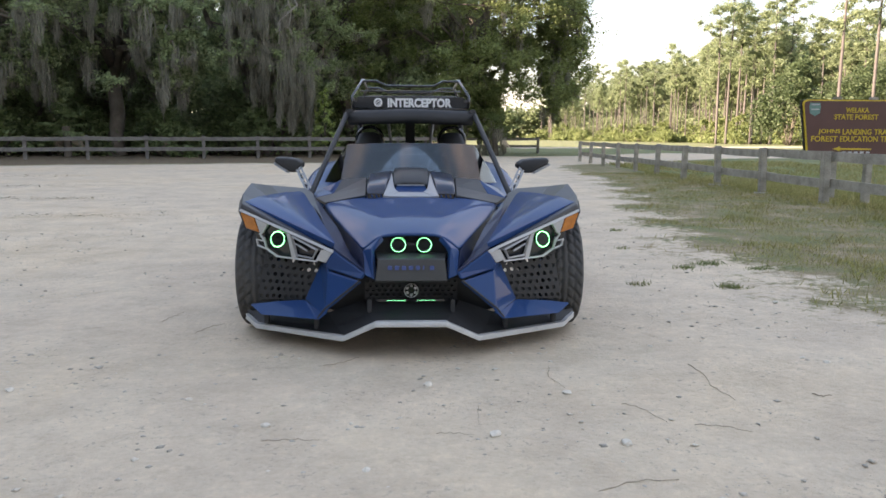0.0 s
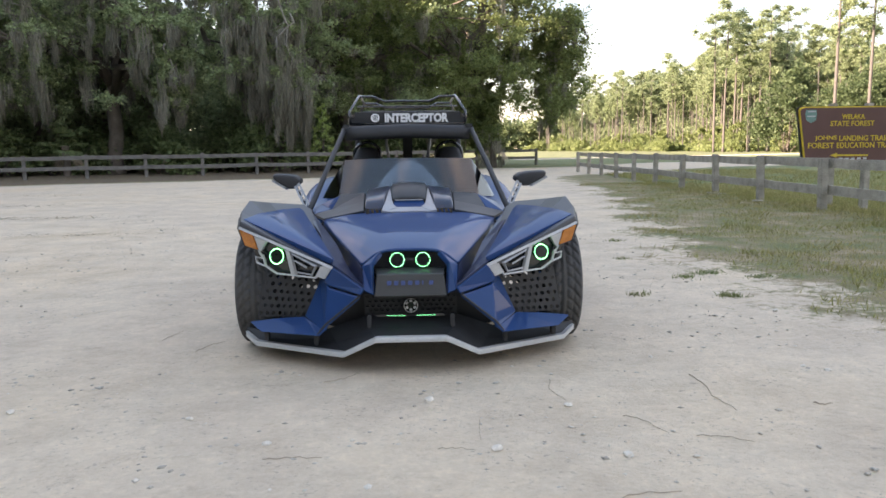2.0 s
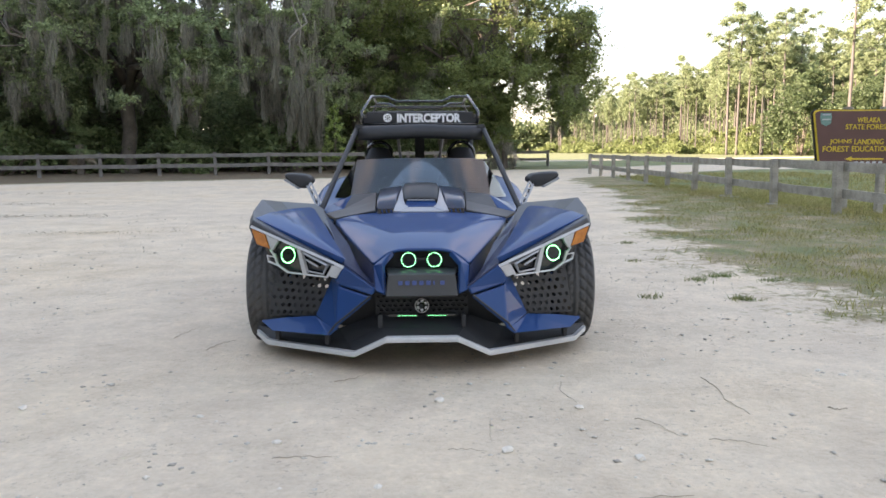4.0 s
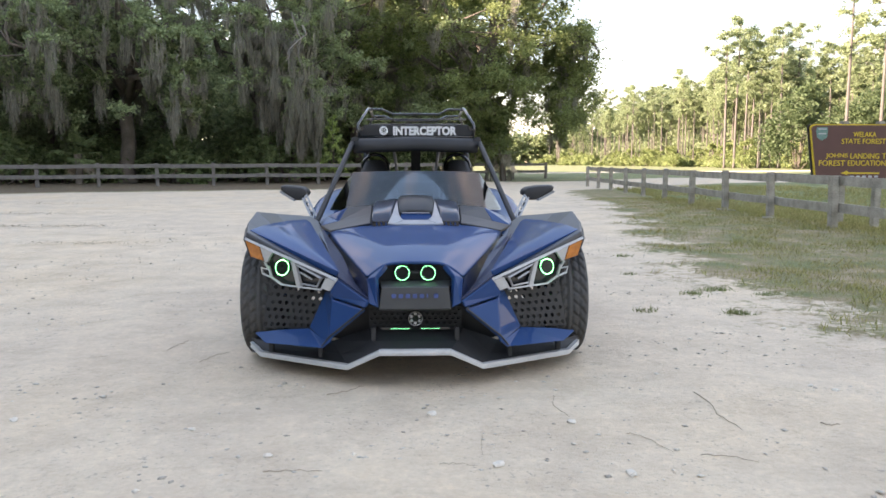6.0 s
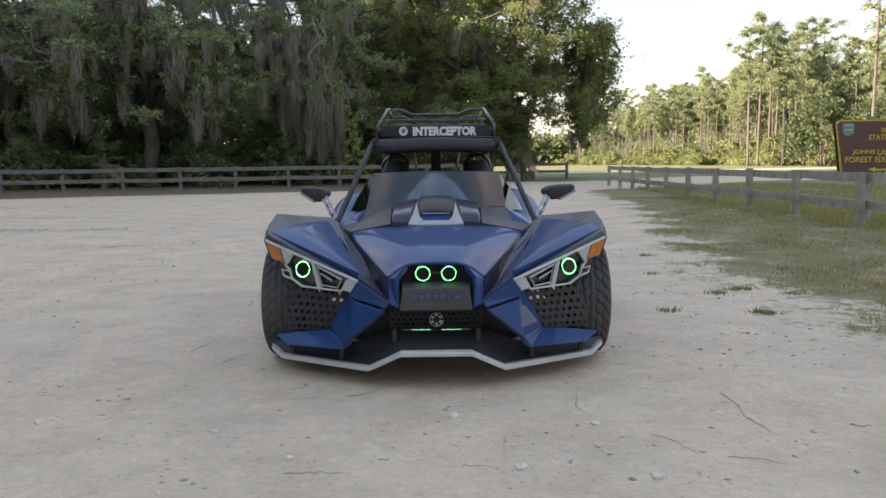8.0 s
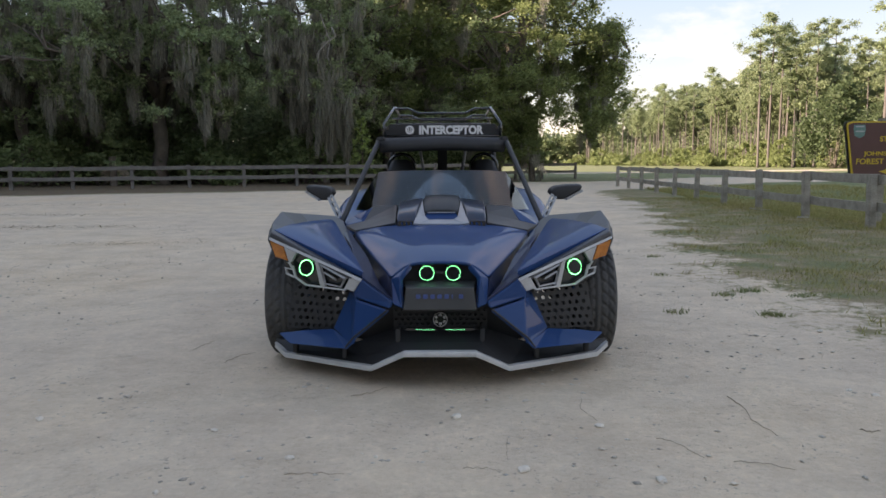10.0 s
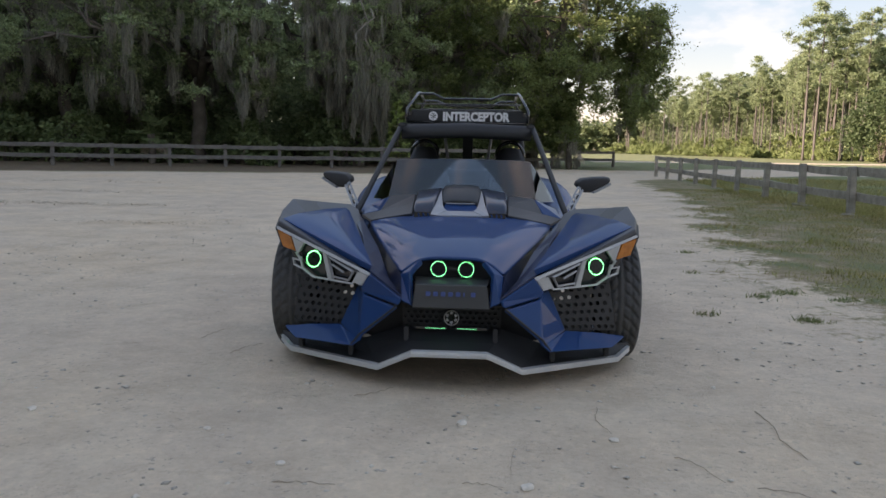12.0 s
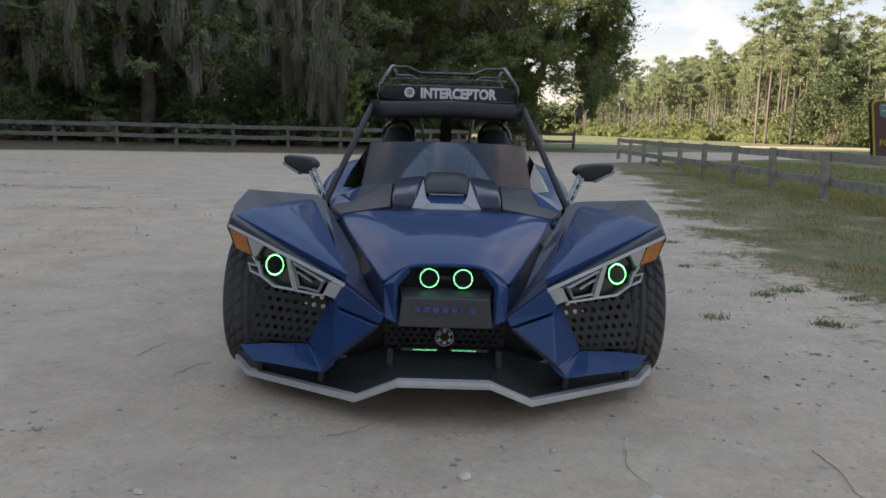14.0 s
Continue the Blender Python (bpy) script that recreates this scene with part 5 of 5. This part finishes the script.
    part("blade", ribbon(bmesh.new(), [(0.591, 3.818, 0.551), (0.527, 3.790, 0.518)], 0.008, 0.015, s), M_SILVER, lamp)
    part("lens", disc(bmesh.new(), (0.687 * s, 3.868, 0.568), 0.033, 0.04, (0.35 * s, -0.92, 0.18)), M_LENS, lamp)
    part("light_ring", ring(bmesh.new(), (0.687 * s, 3.864, 0.568), 0.0395, 0.0025, (0.35 * s, -0.92, 0.18), 88, range(1, 88, 2)), M_GREEN, lamp, "glowing green light ring")


for s in (1, -1):
    fender_side(s)


# wheels
def tyre_mesh(width, radius):
    """A road tyre with swept tread grooves, its axle along x."""
    na, prof = 288, []
    hw = width / 2
    for x, r in ((-hw + 0.02, radius - 0.105), (-hw + 0.004, radius - 0.085), (-hw, radius - 0.055), (-hw + 0.006, radius - 0.025), (-hw + 0.02, radius - 0.008)):
        prof.append((x, r, 0))
    for k in range(23):
        f = k / 22
        prof.append((-hw + 0.026 + (width - 0.052) * f, radius - 0.006 * (2 * f - 1) ** 2, 1))
    prof += [(-x, r, 0) for x, r, _ in prof[4::-1]]
    verts = []
    for i in range(na):
        a = 2 * math.pi * i / na
        for x, r, tread in prof:
            if tread:
                u = abs(x) / hw
                sweep = (i - 16 * u ** 1.5 - (4 if x > 0 else 0)) % 9
                if (sweep < 2.5 and u > 0.14) or 0.10 < u < 0.16 or 0.48 < u < 0.54:
                    r -= 0.010
            verts.append((x, math.cos(a) * r, math.sin(a) * r))
    w = len(prof)
    g = np.arange(na * w).reshape(na, w)
    h = np.roll(g, -1, 0)
    faces = np.stack([g[:, :-1], g[:, 1:], h[:, 1:], h[:, :-1]], -1).reshape(-1, 4)
    return raw_mesh("tyre", verts, faces, M_RUBBER)


def wheel(x, y, r, width, out):
    hub = bmesh.new()
    disc(hub, (x + 0.02 * out, y, r), 0.055, 0.10, (out, 0, 0), 16)
    w = part("wheel", hub, M_GLOSS, car, "black alloy wheel with a low-profile tyre")
    t = new("tyre", tyre_mesh(width, r))
    t.parent, t.location = w, (x, y, r)
    bm = bmesh.new()
    for rr, xx in ((r - 0.10, 0.08), (r - 0.10, -0.08)):
        ring(bm, (x + xx, y, r), rr, 0.012, (1, 0, 0), 48)
    tube(bm, [(x - 0.08, y, r), (x + 0.08, y, r)], r - 0.108, 40, False)
    for k in range(5):
        a = 2 * math.pi * k / 5
        e = Vector((x + 0.05 * out, y + math.cos(a) * (r - 0.11), r + math.sin(a) * (r - 0.11)))
        tube(bm, [(x + 0.02 * out, y, r), e], [0.03, 0.018], 6)
    part("rim", bm, M_GLOSS, w)


for s in (1, -1):
    wheel(0.848 * s, 4.36, 0.33, 0.225, s)
    bm = bmesh.new()
    for z, y in ((0.42, 4.30), (0.24, 4.30), (0.24, 4.48)):
        tube(bm, [(0.30 * s, y + 0.05, z - 0.02), (0.79 * s, 4.36, z)], 0.018, 6)
    tube(bm, [(0.428 * s, 4.42, 0.573), (0.755 * s, 4.40, 0.246)], 0.035, 10)
    part("suspension_arm", bm, M_BLACK, car)
wheel(0, 6.95, 0.34, 0.27, 1)

# tub, floor and flanks
bm = bmesh.new()
box(bm, -0.42, 0.42, 3.90, 4.75, 0.16, 0.46, 0.02)
part("engine_bay", bm, M_BLACK, car)
bm = bmesh.new()
box(bm, -0.58, 0.58, 4.7, 6.6, 0.14, 0.24, 0.02)
part("floor_pan", bm, M_BLACK, car)
bm = bmesh.new()
box(bm, -0.56, 0.56, 4.74, 4.80, 0.2, 0.66, 0.01)
part("bulkhead", bm, M_BLACK, car)
for s in (1, -1):
    rows = []
    for y, inner, hw, top in ((4.76, 0.509, 0.631, 0.701), (5.00, 0.509, 0.656, 0.711), (5.30, 0.529, 0.712, 0.697), (5.60, 0.528, 0.812, 0.732), (5.85, 0.507, 0.837, 0.799), (6.10, 0.467, 0.822, 0.860), (6.40, 0.405, 0.750, 0.913), (6.75, 0.324, 0.608, 0.901), (7.10, 0.202, 0.425, 0.820)):
        rows.append([(s * x, y, z) for x, z in ((inner, 0.2), (hw - 0.05, 0.16), (hw, 0.30), (hw, top - 0.13), (hw - 0.03, top - 0.03), (hw - 0.12, top), (inner, top - 0.02))])
    bm = loft(rows, True)
    bm.faces.new(bm.verts[:7])
    bm.verts.ensure_lookup_table()
    bm.faces.new([bm.verts[i] for i in range(len(bm.verts) - 7, len(bm.verts))][::-1])
    bmesh.ops.recalc_face_normals(bm, faces=bm.faces)
    flank = part("flank", bm, M_BLUE, car, "glossy blue body flank and rear haunch", True)
    mod = flank.modifiers.new("round", "SUBSURF")
    mod.levels = mod.render_levels = 2

# cowl, pods and scoop ahead of the windscreen
M_ALLOY = material("brushed_alloy", (0.36, 0.37, 0.38), 0.4, 0.6, second=(0.28, 0.285, 0.29), scale=14, fine=150, bump=0.02)
for s in (1, -1):
    panel("cowl", [(0.282, 4.65, 0.735), (0.286, 4.80, 0.782), (0.288, 4.95, 0.831), (0.452, 4.99, 0.817), (0.500, 4.88, 0.730), (0.620, 4.90, 0.700), (0.540, 4.74, 0.680)],
          [(0, 6, 4, 1), (1, 4, 3, 2), (4, 6, 5)], M_GRAPHITE, car, s, 0.02, 0.005, 0, "matte grey cowl panel")
    panel("cowl_edge", [(0.455, 4.99, 0.812), (0.503, 4.88, 0.727), (0.620, 4.90, 0.700), (0.600, 5.10, 0.745)], [(0, 1, 2, 3)], M_BLUE, car, s, 0.02, 0.006)
    # pod: a rounded block that rises towards the glass
    rows = []
    for yb, yt, xi, xo, zb, zi, zo in ((4.652, 4.692, 0.150, 0.277, 0.738, 0.789, 0.781), (4.74, 4.75, 0.146, 0.279, 0.745, 0.812, 0.801), (4.85, 4.85, 0.132, 0.280, 0.770, 0.843, 0.825), (4.985, 4.985, 0.114, 0.276, 0.790, 0.876, 0.852)):
        rows.append([(s * xi, yb, zb), (s * (xi + 0.004), yt, zi), (s * (xo - 0.004), yt, zo), (s * xo, yb, zb)])
    bm = loft(rows, True)
    bm.verts.ensure_lookup_table()
    bm.faces.new(bm.verts[:4])
    bm.faces.new(bm.verts[-4:][::-1])
    bmesh.ops.recalc_face_normals(bm, faces=bm.faces)
    pod = part("pod", bm, M_POD, car, "rounded navy pod before the windscreen", True)
    mod = pod.modifiers.new("edge", "BEVEL")
    mod.width, mod.segments, mod.angle_limit = 0.013, 3, radians(30)
    # the vent under the pod: a dark mouth with fins
    bm = bmesh.new()
    box(bm, min(0.158 * s, 0.266 * s), max(0.158 * s, 0.266 * s), 4.612, 4.68, 0.70, 0.746, 0.006)
    vent = part("pod_vent", bm, M_GLOSS, car)
    for k in range(3):
        x = s * (0.185 + 0.028 * k)
        part("fin", slab(bmesh.new(), [(x - 0.004, 4.606, 0.742), (x + 0.004, 4.606, 0.742), (x + 0.009, 4.604, 0.722), (x + 0.001, 4.604, 0.722)], 0.02), M_BLUE, vent)
    # silver arm of the scoop's frame
    panel("spear_trim", [(0.122, 4.91, 0.862), (0.148, 4.72, 0.786), (0.170, 4.598, 0.738), (0.134, 4.592, 0.734), (0.076, 4.672, 0.754), (0.097, 4.715, 0.768), (0.106, 4.77, 0.789)],
          [(0, 6, 1), (6, 5, 1), (5, 4, 2, 1), (4, 3, 2)], M_SILVER, car, s, 0.018, 0.003, 0, "silver arm of the hood scoop frame")
panel("scoop_lip", [(-0.134, 4.592, 0.734), (0.134, 4.592, 0.734), (0.076, 4.672, 0.754), (-0.076, 4.672, 0.754)], [(0, 1, 2, 3)], M_SILVER, car, 1, 0.018, 0.005, 0, "silver lip of the hood scoop")
panel("scoop", [(-0.078, 4.674, 0.750), (0.078, 4.674, 0.750), (0.099, 4.72, 0.757), (0.100, 4.765, 0.770), (0.090, 4.785, 0.788), (-0.090, 4.785, 0.788), (-0.100, 4.765, 0.770), (-0.099, 4.72, 0.757)],
      [(0, 1, 2, 7), (7, 2, 3, 6), (6, 3, 4, 5)], M_BLUE, car, 1, 0.02, 0.004)
rows = []
for y, w, z in ((4.782, 0.096, 0.790), (4.792, 0.103, 0.802), (4.86, 0.112, 0.840), (4.93, 0.113, 0.868), (4.985, 0.108, 0.878)):
    rows.append([(-w, y, z - 0.02), (-w * 0.93, y, z - 0.002), (-w * 0.5, y, z + 0.004), (w * 0.5, y, z + 0.004), (w * 0.93, y, z - 0.002), (w, y, z - 0.02)])
bm = loft(rows)
roof_ob = part("scoop_roof", bm, M_GRAPHITE, car, smooth=True)
mod = roof_ob.modifiers.new("sheet", "SOLIDIFY")
mod.thickness, mod.offset = 0.02, 0
part("scoop_slot", ribbon(bmesh.new(), [(-0.086, 4.772, 0.790), (0.086, 4.772, 0.790)], 0.006, 0.01), M_SILVER, car)

# windscreen, dash, wheel
rows = []
for k in range(7):
    f = k / 6
    row = []
    for u in np.linspace(-1, 1, 17):
        hw = 0.470 + (0.430 - 0.470) * f
        row.append((hw * u, 5.005 + 0.165 * f - 0.075 * (1 - u * u), 0.790 + 0.250 * f + 0.012 * (1 - u * u)))
    rows.append(row)
screen = part("windscreen", loft(rows), M_GLASS, car, "low smoked windscreen", True)
mod = screen.modifiers.new("sheet", "SOLIDIFY")
mod.thickness = 0.003
mod = screen.modifiers.new("rim", "EDGE_SPLIT")
mod.split_angle = radians(40)
screen.visible_shadow = False
for s in (1, -1):
    side = panel("side_pane", [(0.470, 5.008, 0.790), (0.605, 5.30, 0.775), (0.56, 5.29, 0.86), (0.431, 5.172, 1.040)], [(0, 1, 2, 3)], M_GLASS, car, s, 0.003, 0, 0, "smoked side pane of the windscreen")
    side.visible_shadow = False
bm = loft([[(x, y, z) for x in (-0.5, -0.3, 0.0, 0.3, 0.5)] for y, z in ((5.03, 0.755), (5.12, 0.80), (5.28, 0.805), (5.34, 0.73), (5.30, 0.58))])
part("dashboard", bm, M_SEAT, car, smooth=True)
bm = ring(bmesh.new(), (0.340, 5.42, 0.885), 0.165, 0.016, (0, 1, 0.45), 36)
for a in (0.2, 2.94, 4.71):
    u = Vector((math.cos(a), -math.sin(a) * 0.41, math.sin(a) * 0.91)) * 0.16
    tube(bm, [(0.340, 5.42, 0.885), Vector((0.340, 5.42, 0.885)) + u], 0.014, 6)
steer = part("steering_wheel", bm, M_SEAT, car, smooth=True)
bm = bmesh.new()
tube(bm, [(0.340, 5.42, 0.885), (0.341, 5.25, 0.798)], 0.03, 8)
part("column", bm, M_SEAT, steer)
bm = ring(bmesh.new(), (0.350, 5.285, 0.905), 0.056, 0.006, (0, -0.22, 1), 28)
disc(bm, (0.350, 5.275, 0.922), 0.026, 0.016, (0, -0.3, 1), 18)
part("gauge_badge", bm, M_LETTER, car, "flat silver ring badge behind the windscreen", True)
for s in (1, -1):
    # seat with shaped back and headrest arch
    bm = bmesh.new()
    box(bm, 0.315 * s - 0.21, 0.315 * s + 0.21, 5.55, 6.05, 0.26, 0.42, 0.04)
    seat = part("seat", bm, M_SEAT, car, "black bucket seat", True)
    rows = []
    for y, z, w, d in ((6.00, 0.36, 0.21, 0.10), (6.08, 0.60, 0.22, 0.09), (6.16, 0.85, 0.20, 0.07), (6.19, 0.98, 0.155, 0.06), (6.21, 1.04, 0.11, 0.05), (6.22, 1.11, 0.082, 0.04), (6.22, 1.128, 0.04, 0.02)):
        rows.append([(0.335 * s + w * u, y - d * v, z) for u, v in ((-1, -1), (-1, 0.6), (-0.7, 1), (0, 0.75), (0.7, 1), (1, 0.6), (1, -1))])
    bm = loft(rows, True)
    bmesh.ops.recalc_face_normals(bm, faces=bm.faces)
    part("backrest", bm, M_SEAT, seat, smooth=True)
    arch = [(0.335 * s + 0.108 * math.cos(a), 6.24, 1.064 + 0.108 * math.sin(a)) for a in np.linspace(-0.3, math.pi + 0.3, 16)]
    part("roll_hoop", tube(bmesh.new(), [(arch[0][0], 6.28, 0.80), *arch, (arch[-1][0], 6.28, 0.80)], 0.014, 10), M_GLOSS, car, "black roll hoop behind the seat", True)
    part("roof_stay", tube(bmesh.new(), [(0.193 * s, 6.35, 1.255), (0.147 * s, 6.42, 0.921)], 0.012, 8), M_SILVER, car, smooth=True)
    part("rear_pillar", tube(bmesh.new(), [(0.436 * s, 6.72, 1.265), (0.476 * s, 6.85, 0.860)], 0.022, 10), M_BLACK, car, smooth=True)
    # front pillar tube with clamp
    part("pillar", tube(bmesh.new(), [(0.672 * s, 4.90, 0.676), (0.636 * s, 4.995, 0.762), (0.554 * s, 5.38, 1.022), (0.475 * s, 5.755, 1.268), (0.462 * s, 5.83, 1.281), (0.456 * s, 6.7, 1.280)], 0.0185, 12), M_BLACK, car, "black tubular pillar", True)
    bm = bmesh.new()
    box(bm, 0.462 * s - 0.026, 0.462 * s + 0.026, 5.72, 5.80, 1.262, 1.296, 0.006)
    part("clamp", bm, M_GRAPHITE, car)
    # mirror
    rows = []
    for y, k in ((5.195, 0.90), (5.225, 1.0), (5.33, 1.0), (5.37, 0.90)):
        cx, cz = 0.840, 0.902
        rows.append([(s * (0.77 + ((cx + (x - cx) * k) - 0.77) * (1.0 if s > 0 else 0.86)), y, cz + (z - cz) * k) for x, z in ((0.735, 0.890), (0.742, 0.916), (0.775, 0.938), (0.850, 0.948), (0.945, 0.952), (0.962, 0.936), (0.952, 0.912), (0.838, 0.848), (0.790, 0.846), (0.766, 0.868))])
    bm = loft(rows, True)
    bm.verts.ensure_lookup_table()
    bm.faces.new(bm.verts[:10])
    bm.faces.new(bm.verts[-10:][::-1])
    bmesh.ops.recalc_face_normals(bm, faces=bm.faces)
    mirror = part("mirror", bm, M_BLACK, car, "black wing mirror on an openwork arm", True)
    mod = mirror.modifiers.new("edge", "BEVEL")
    mod.width, mod.segments, mod.angle_limit = 0.010, 3, radians(25)
    part("mirror_trim", slab(bmesh.new(), [(0.77 + (x - 0.77) * (1.0 if s > 0 else 0.86), y, z) for x, y, z in ((0.848, 5.192, 0.858), (0.958, 5.200, 0.914), (0.964, 5.200, 0.902), (0.856, 5.192, 0.844))], 0.10, s), M_SILVER, mirror)
    # flat arm, cut out in triangles between two rails
    a, b = Vector((0.656, 4.985, 0.708)), Vector((0.772, 5.205, 0.884))
    e = Vector((0.0145, 0, -0.0095))
    bm = bmesh.new()
    for side in (e, -e):
        ribbon(bm, [tuple(a + side), tuple(b + side)], 0.011, 0.006, s, (0.3, -0.9, 0.4))
    for k in range(6):
        p, q = a.lerp(b, k / 6), a.lerp(b, (k + 1) / 6)
        ribbon(bm, [tuple(p + (e if k % 2 else -e)), tuple(q - (e if k % 2 else -e))], 0.011, 0.005, s, (0.3, -0.9, 0.4))
    part("mirror_arm", bm, M_ALLOY, mirror, "bright alloy arm cut out in triangles")
    back = Vector((0.012, 0.035, -0.004))
    part("arm_back", tube(bmesh.new(), [((a + back).x * s, (a + back).y, (a + back).z), ((b + back).x * s, (b + back).y, (b + back).z)], 0.008, 6), M_BLACK, mirror)
    bm = bmesh.new()
    x0, x1 = sorted((0.630 * s, 0.682 * s))
    box(bm, x0, x1, 4.96, 5.03, 0.66, 0.716, 0.01)
    part("arm_foot", bm, M_GLOSS, mirror)
bm = bmesh.new()
box(bm, -0.045, 0.035, 6.48, 6.56, 0.75, 1.25, 0.015)
part("centre_post", bm, M_GRAPHITE, car)
bm = bmesh.new()
box(bm, -0.47, 0.47, 6.36, 6.75, 0.3, 1.015, 0.07)
part("rear_deck", bm, M_SEAT, car)

# roof and rack
bm = loft([[(x * w, y, z + 0.014 * (1 - abs(x)) ) for x in (-1, -0.8, -0.4, 0, 0.4, 0.8, 1)] for y, z, w in ((5.735, 1.182, 0.462), (5.725, 1.204, 0.469), (5.725, 1.256, 0.470), (5.75, 1.276, 0.469), (6.2, 1.280, 0.467), (6.7, 1.268, 0.457), (6.78, 1.245, 0.447))])
roof = part("roof", bm, M_SEAT, car, "flat black roof with a deep front edge", True)
mod = roof.modifiers.new("sheet", "SOLIDIFY")
mod.thickness, mod.offset = 0.02, 0
rack = part("roof_rack", slab(bmesh.new(), [(-0.431, 5.865, 1.308), (0.431, 5.865, 1.308), (0.438, 5.855, 1.352), (0.401, 5.85, 1.393), (-0.401, 5.85, 1.393), (-0.438, 5.855, 1.352)], 0.012), M_GRAPHITE, car, "black tubular roof rack with a lettered front plate")
lettering("lettering", "INTERCEPTOR", M_LETTER, rack, -0.176, 0.314, 1.314, 1.383, 5.849, -0.006, 0.05)
bm = bmesh.new()
for k in range(6):
    a = math.pi / 3 * k
    tube(bm, [(-0.249 + 0.006 * math.cos(a), 5.848, 1.345 + 0.006 * math.sin(a)), (-0.249 + 0.021 * math.cos(a), 5.848, 1.345 + 0.021 * math.sin(a))], [0.003, 0.006], 5)
part("emblem_spoke", bm, M_LETTER, rack)
emb = part("round_emblem", ring(bmesh.new(), (-0.249, 5.850, 1.349), 0.027, 0.0065, (0, -1, 0)), M_LETTER, rack, "round white spoked emblem")
part("front_rail", tube(bmesh.new(), [(-0.438, 5.866, 1.304), (0.438, 5.866, 1.304)], 0.011, 8), M_GLOSS, rack, smooth=True)
for s in (1, -1):
    part("side_rail", tube(bmesh.new(), [(0.438 * s, 5.866, 1.304), (0.448 * s, 5.855, 1.352), (0.445 * s, 5.855, 1.395), (0.389 * s, 6.2, 1.539), (0.377 * s, 6.24, 1.543), (0.377 * s, 6.70, 1.508), (0.436 * s, 6.74, 1.387), (0.436 * s, 6.74, 1.296)], 0.011, 8), M_GLOSS, rack, smooth=True)
    part("side_plate", slab(bmesh.new(), [(0.431 * s, 5.868, 1.309), (0.433 * s, 6.70, 1.306), (0.425 * s, 6.70, 1.356), (0.436 * s, 5.90, 1.387)], 0.006), M_BLACK, rack)
    part("corner_mesh", slab(bmesh.new(), [(0.406, 5.847, 1.352), (0.431, 5.847, 1.352), (0.416, 5.845, 1.379), (0.401, 5.845, 1.383)], 0.004, s), M_GLOSS, rack)
    for y in (6.0, 6.35):
        part("rack_foot", tube(bmesh.new(), [(0.40 * s, y, 1.27), (0.42 * s, y, 1.31)], 0.014, 6), M_BLACK, rack)
for y, z in ((6.2, 1.530), (6.70, 1.505)):
    part("top_rail", tube(bmesh.new(), [(-0.384, y, z), (-0.372, y, z + 0.004), (-0.275, y, z + 0.004), (-0.190, y, z - 0.034), (0.182, y, z - 0.034), (0.262, y, z + 0.004), (0.366, y, z + 0.004), (0.384, y, z)], 0.010, 8), M_GLOSS, rack, smooth=True)
for y, z in ((6.2, 1.455), (6.7, 1.44), (6.7, 1.38)):
    part("cross_rail", tube(bmesh.new(), [(-0.405, y, z), (0.405, y, z)], 0.007, 6), M_GLOSS, rack, smooth=True)
for k in range(6):
    y = 5.95 + 0.14 * k
    part("floor_slat", tube(bmesh.new(), [(-0.42, y, 1.305), (0.42, y, 1.305)], 0.009, 6), M_GLOSS, rack)


# ---- the sign and the loose things ----
forest_sign()
tagged(new("verge_grass", grass_patch()), "short patchy green and straw-coloured grass", "grass", kind="stuff")
tagged(new("gravel", gravel()), "small pale and dark stones on the lot", "gravel", kind="stuff")
for i, (x, y, r) in enumerate(((0.672, 3.091, 0.020), (0.074, 3.208, 0.024), (-1.73, 3.19, 0.022), (-0.555, 2.75, 0.020), (0.31, 2.64, 0.026), (0.776, 2.55, 0.022), (2.045, 3.49, 0.020), (1.964, 3.57, 0.018), (1.264, 3.81, 0.014), (-0.93, 3.05, 0.016), (2.45, 4.85, 0.02), (-0.15, 2.35, 0.018))):
    stone(x, y, r * 0.8, i)
for pts, r in (([(0.658, 3.549), (0.63, 3.40), (0.673, 3.24)], 0.004), ([(1.348, 3.571), (1.36, 3.40), (1.33, 3.25), (1.359, 3.064)], 0.005), ([(0.866, 3.035), (0.93, 2.98), (0.991, 2.833)], 0.004),
               ([(1.086, 2.802), (1.19, 2.78), (1.277, 2.724)], 0.004), ([(-0.544, 2.692), (-0.44, 2.70), (-0.332, 2.697)], 0.004), ([(0.273, 3.036), (0.262, 2.92), (0.257, 2.823)], 0.003),
               ([(0.09, 2.744), (0.16, 2.74), (0.231, 2.724)], 0.003), ([(-1.201, 4.21), (-1.16, 4.34), (-1.089, 4.426)], 0.005), ([(-1.472, 4.473), (-1.45, 4.60), (-1.413, 4.717)], 0.004),
               ([(0.577, 2.271), (0.72, 2.33), (0.861, 2.341)], 0.005), ([(-0.425, 3.589), (-0.33, 3.64), (-0.26, 3.726)], 0.005), ([(1.73, 3.13), (1.757, 3.10), (1.80, 3.11)], 0.007)):
    twig([(x, y - 0.09) for x, y in pts], r * 0.48)
for i, (x, y, size, n) in enumerate(((1.71, 5.57, 0.07, 120), (2.37, 5.46, 0.08, 260), (2.34, 6.29, 0.08, 160), (2.61, 6.48, 0.09, 260), (2.42, 8.84, 0.07, 120), (2.95, 6.2, 0.10, 260), (2.1, 7.4, 0.06, 90))):
    tuft(x, y - 0.09, size * 0.8, int(n * 0.7), 70 + i)
tagged(new("leaf_litter", leaf_litter()), "dry brown leaves and straw strewn in drifts on the sand", "leaf litter", kind="stuff")
wood_scrap(6.95, 16.75, -20, 0.42)
wood_scrap(6.80, 14.35, 30, 0.30)
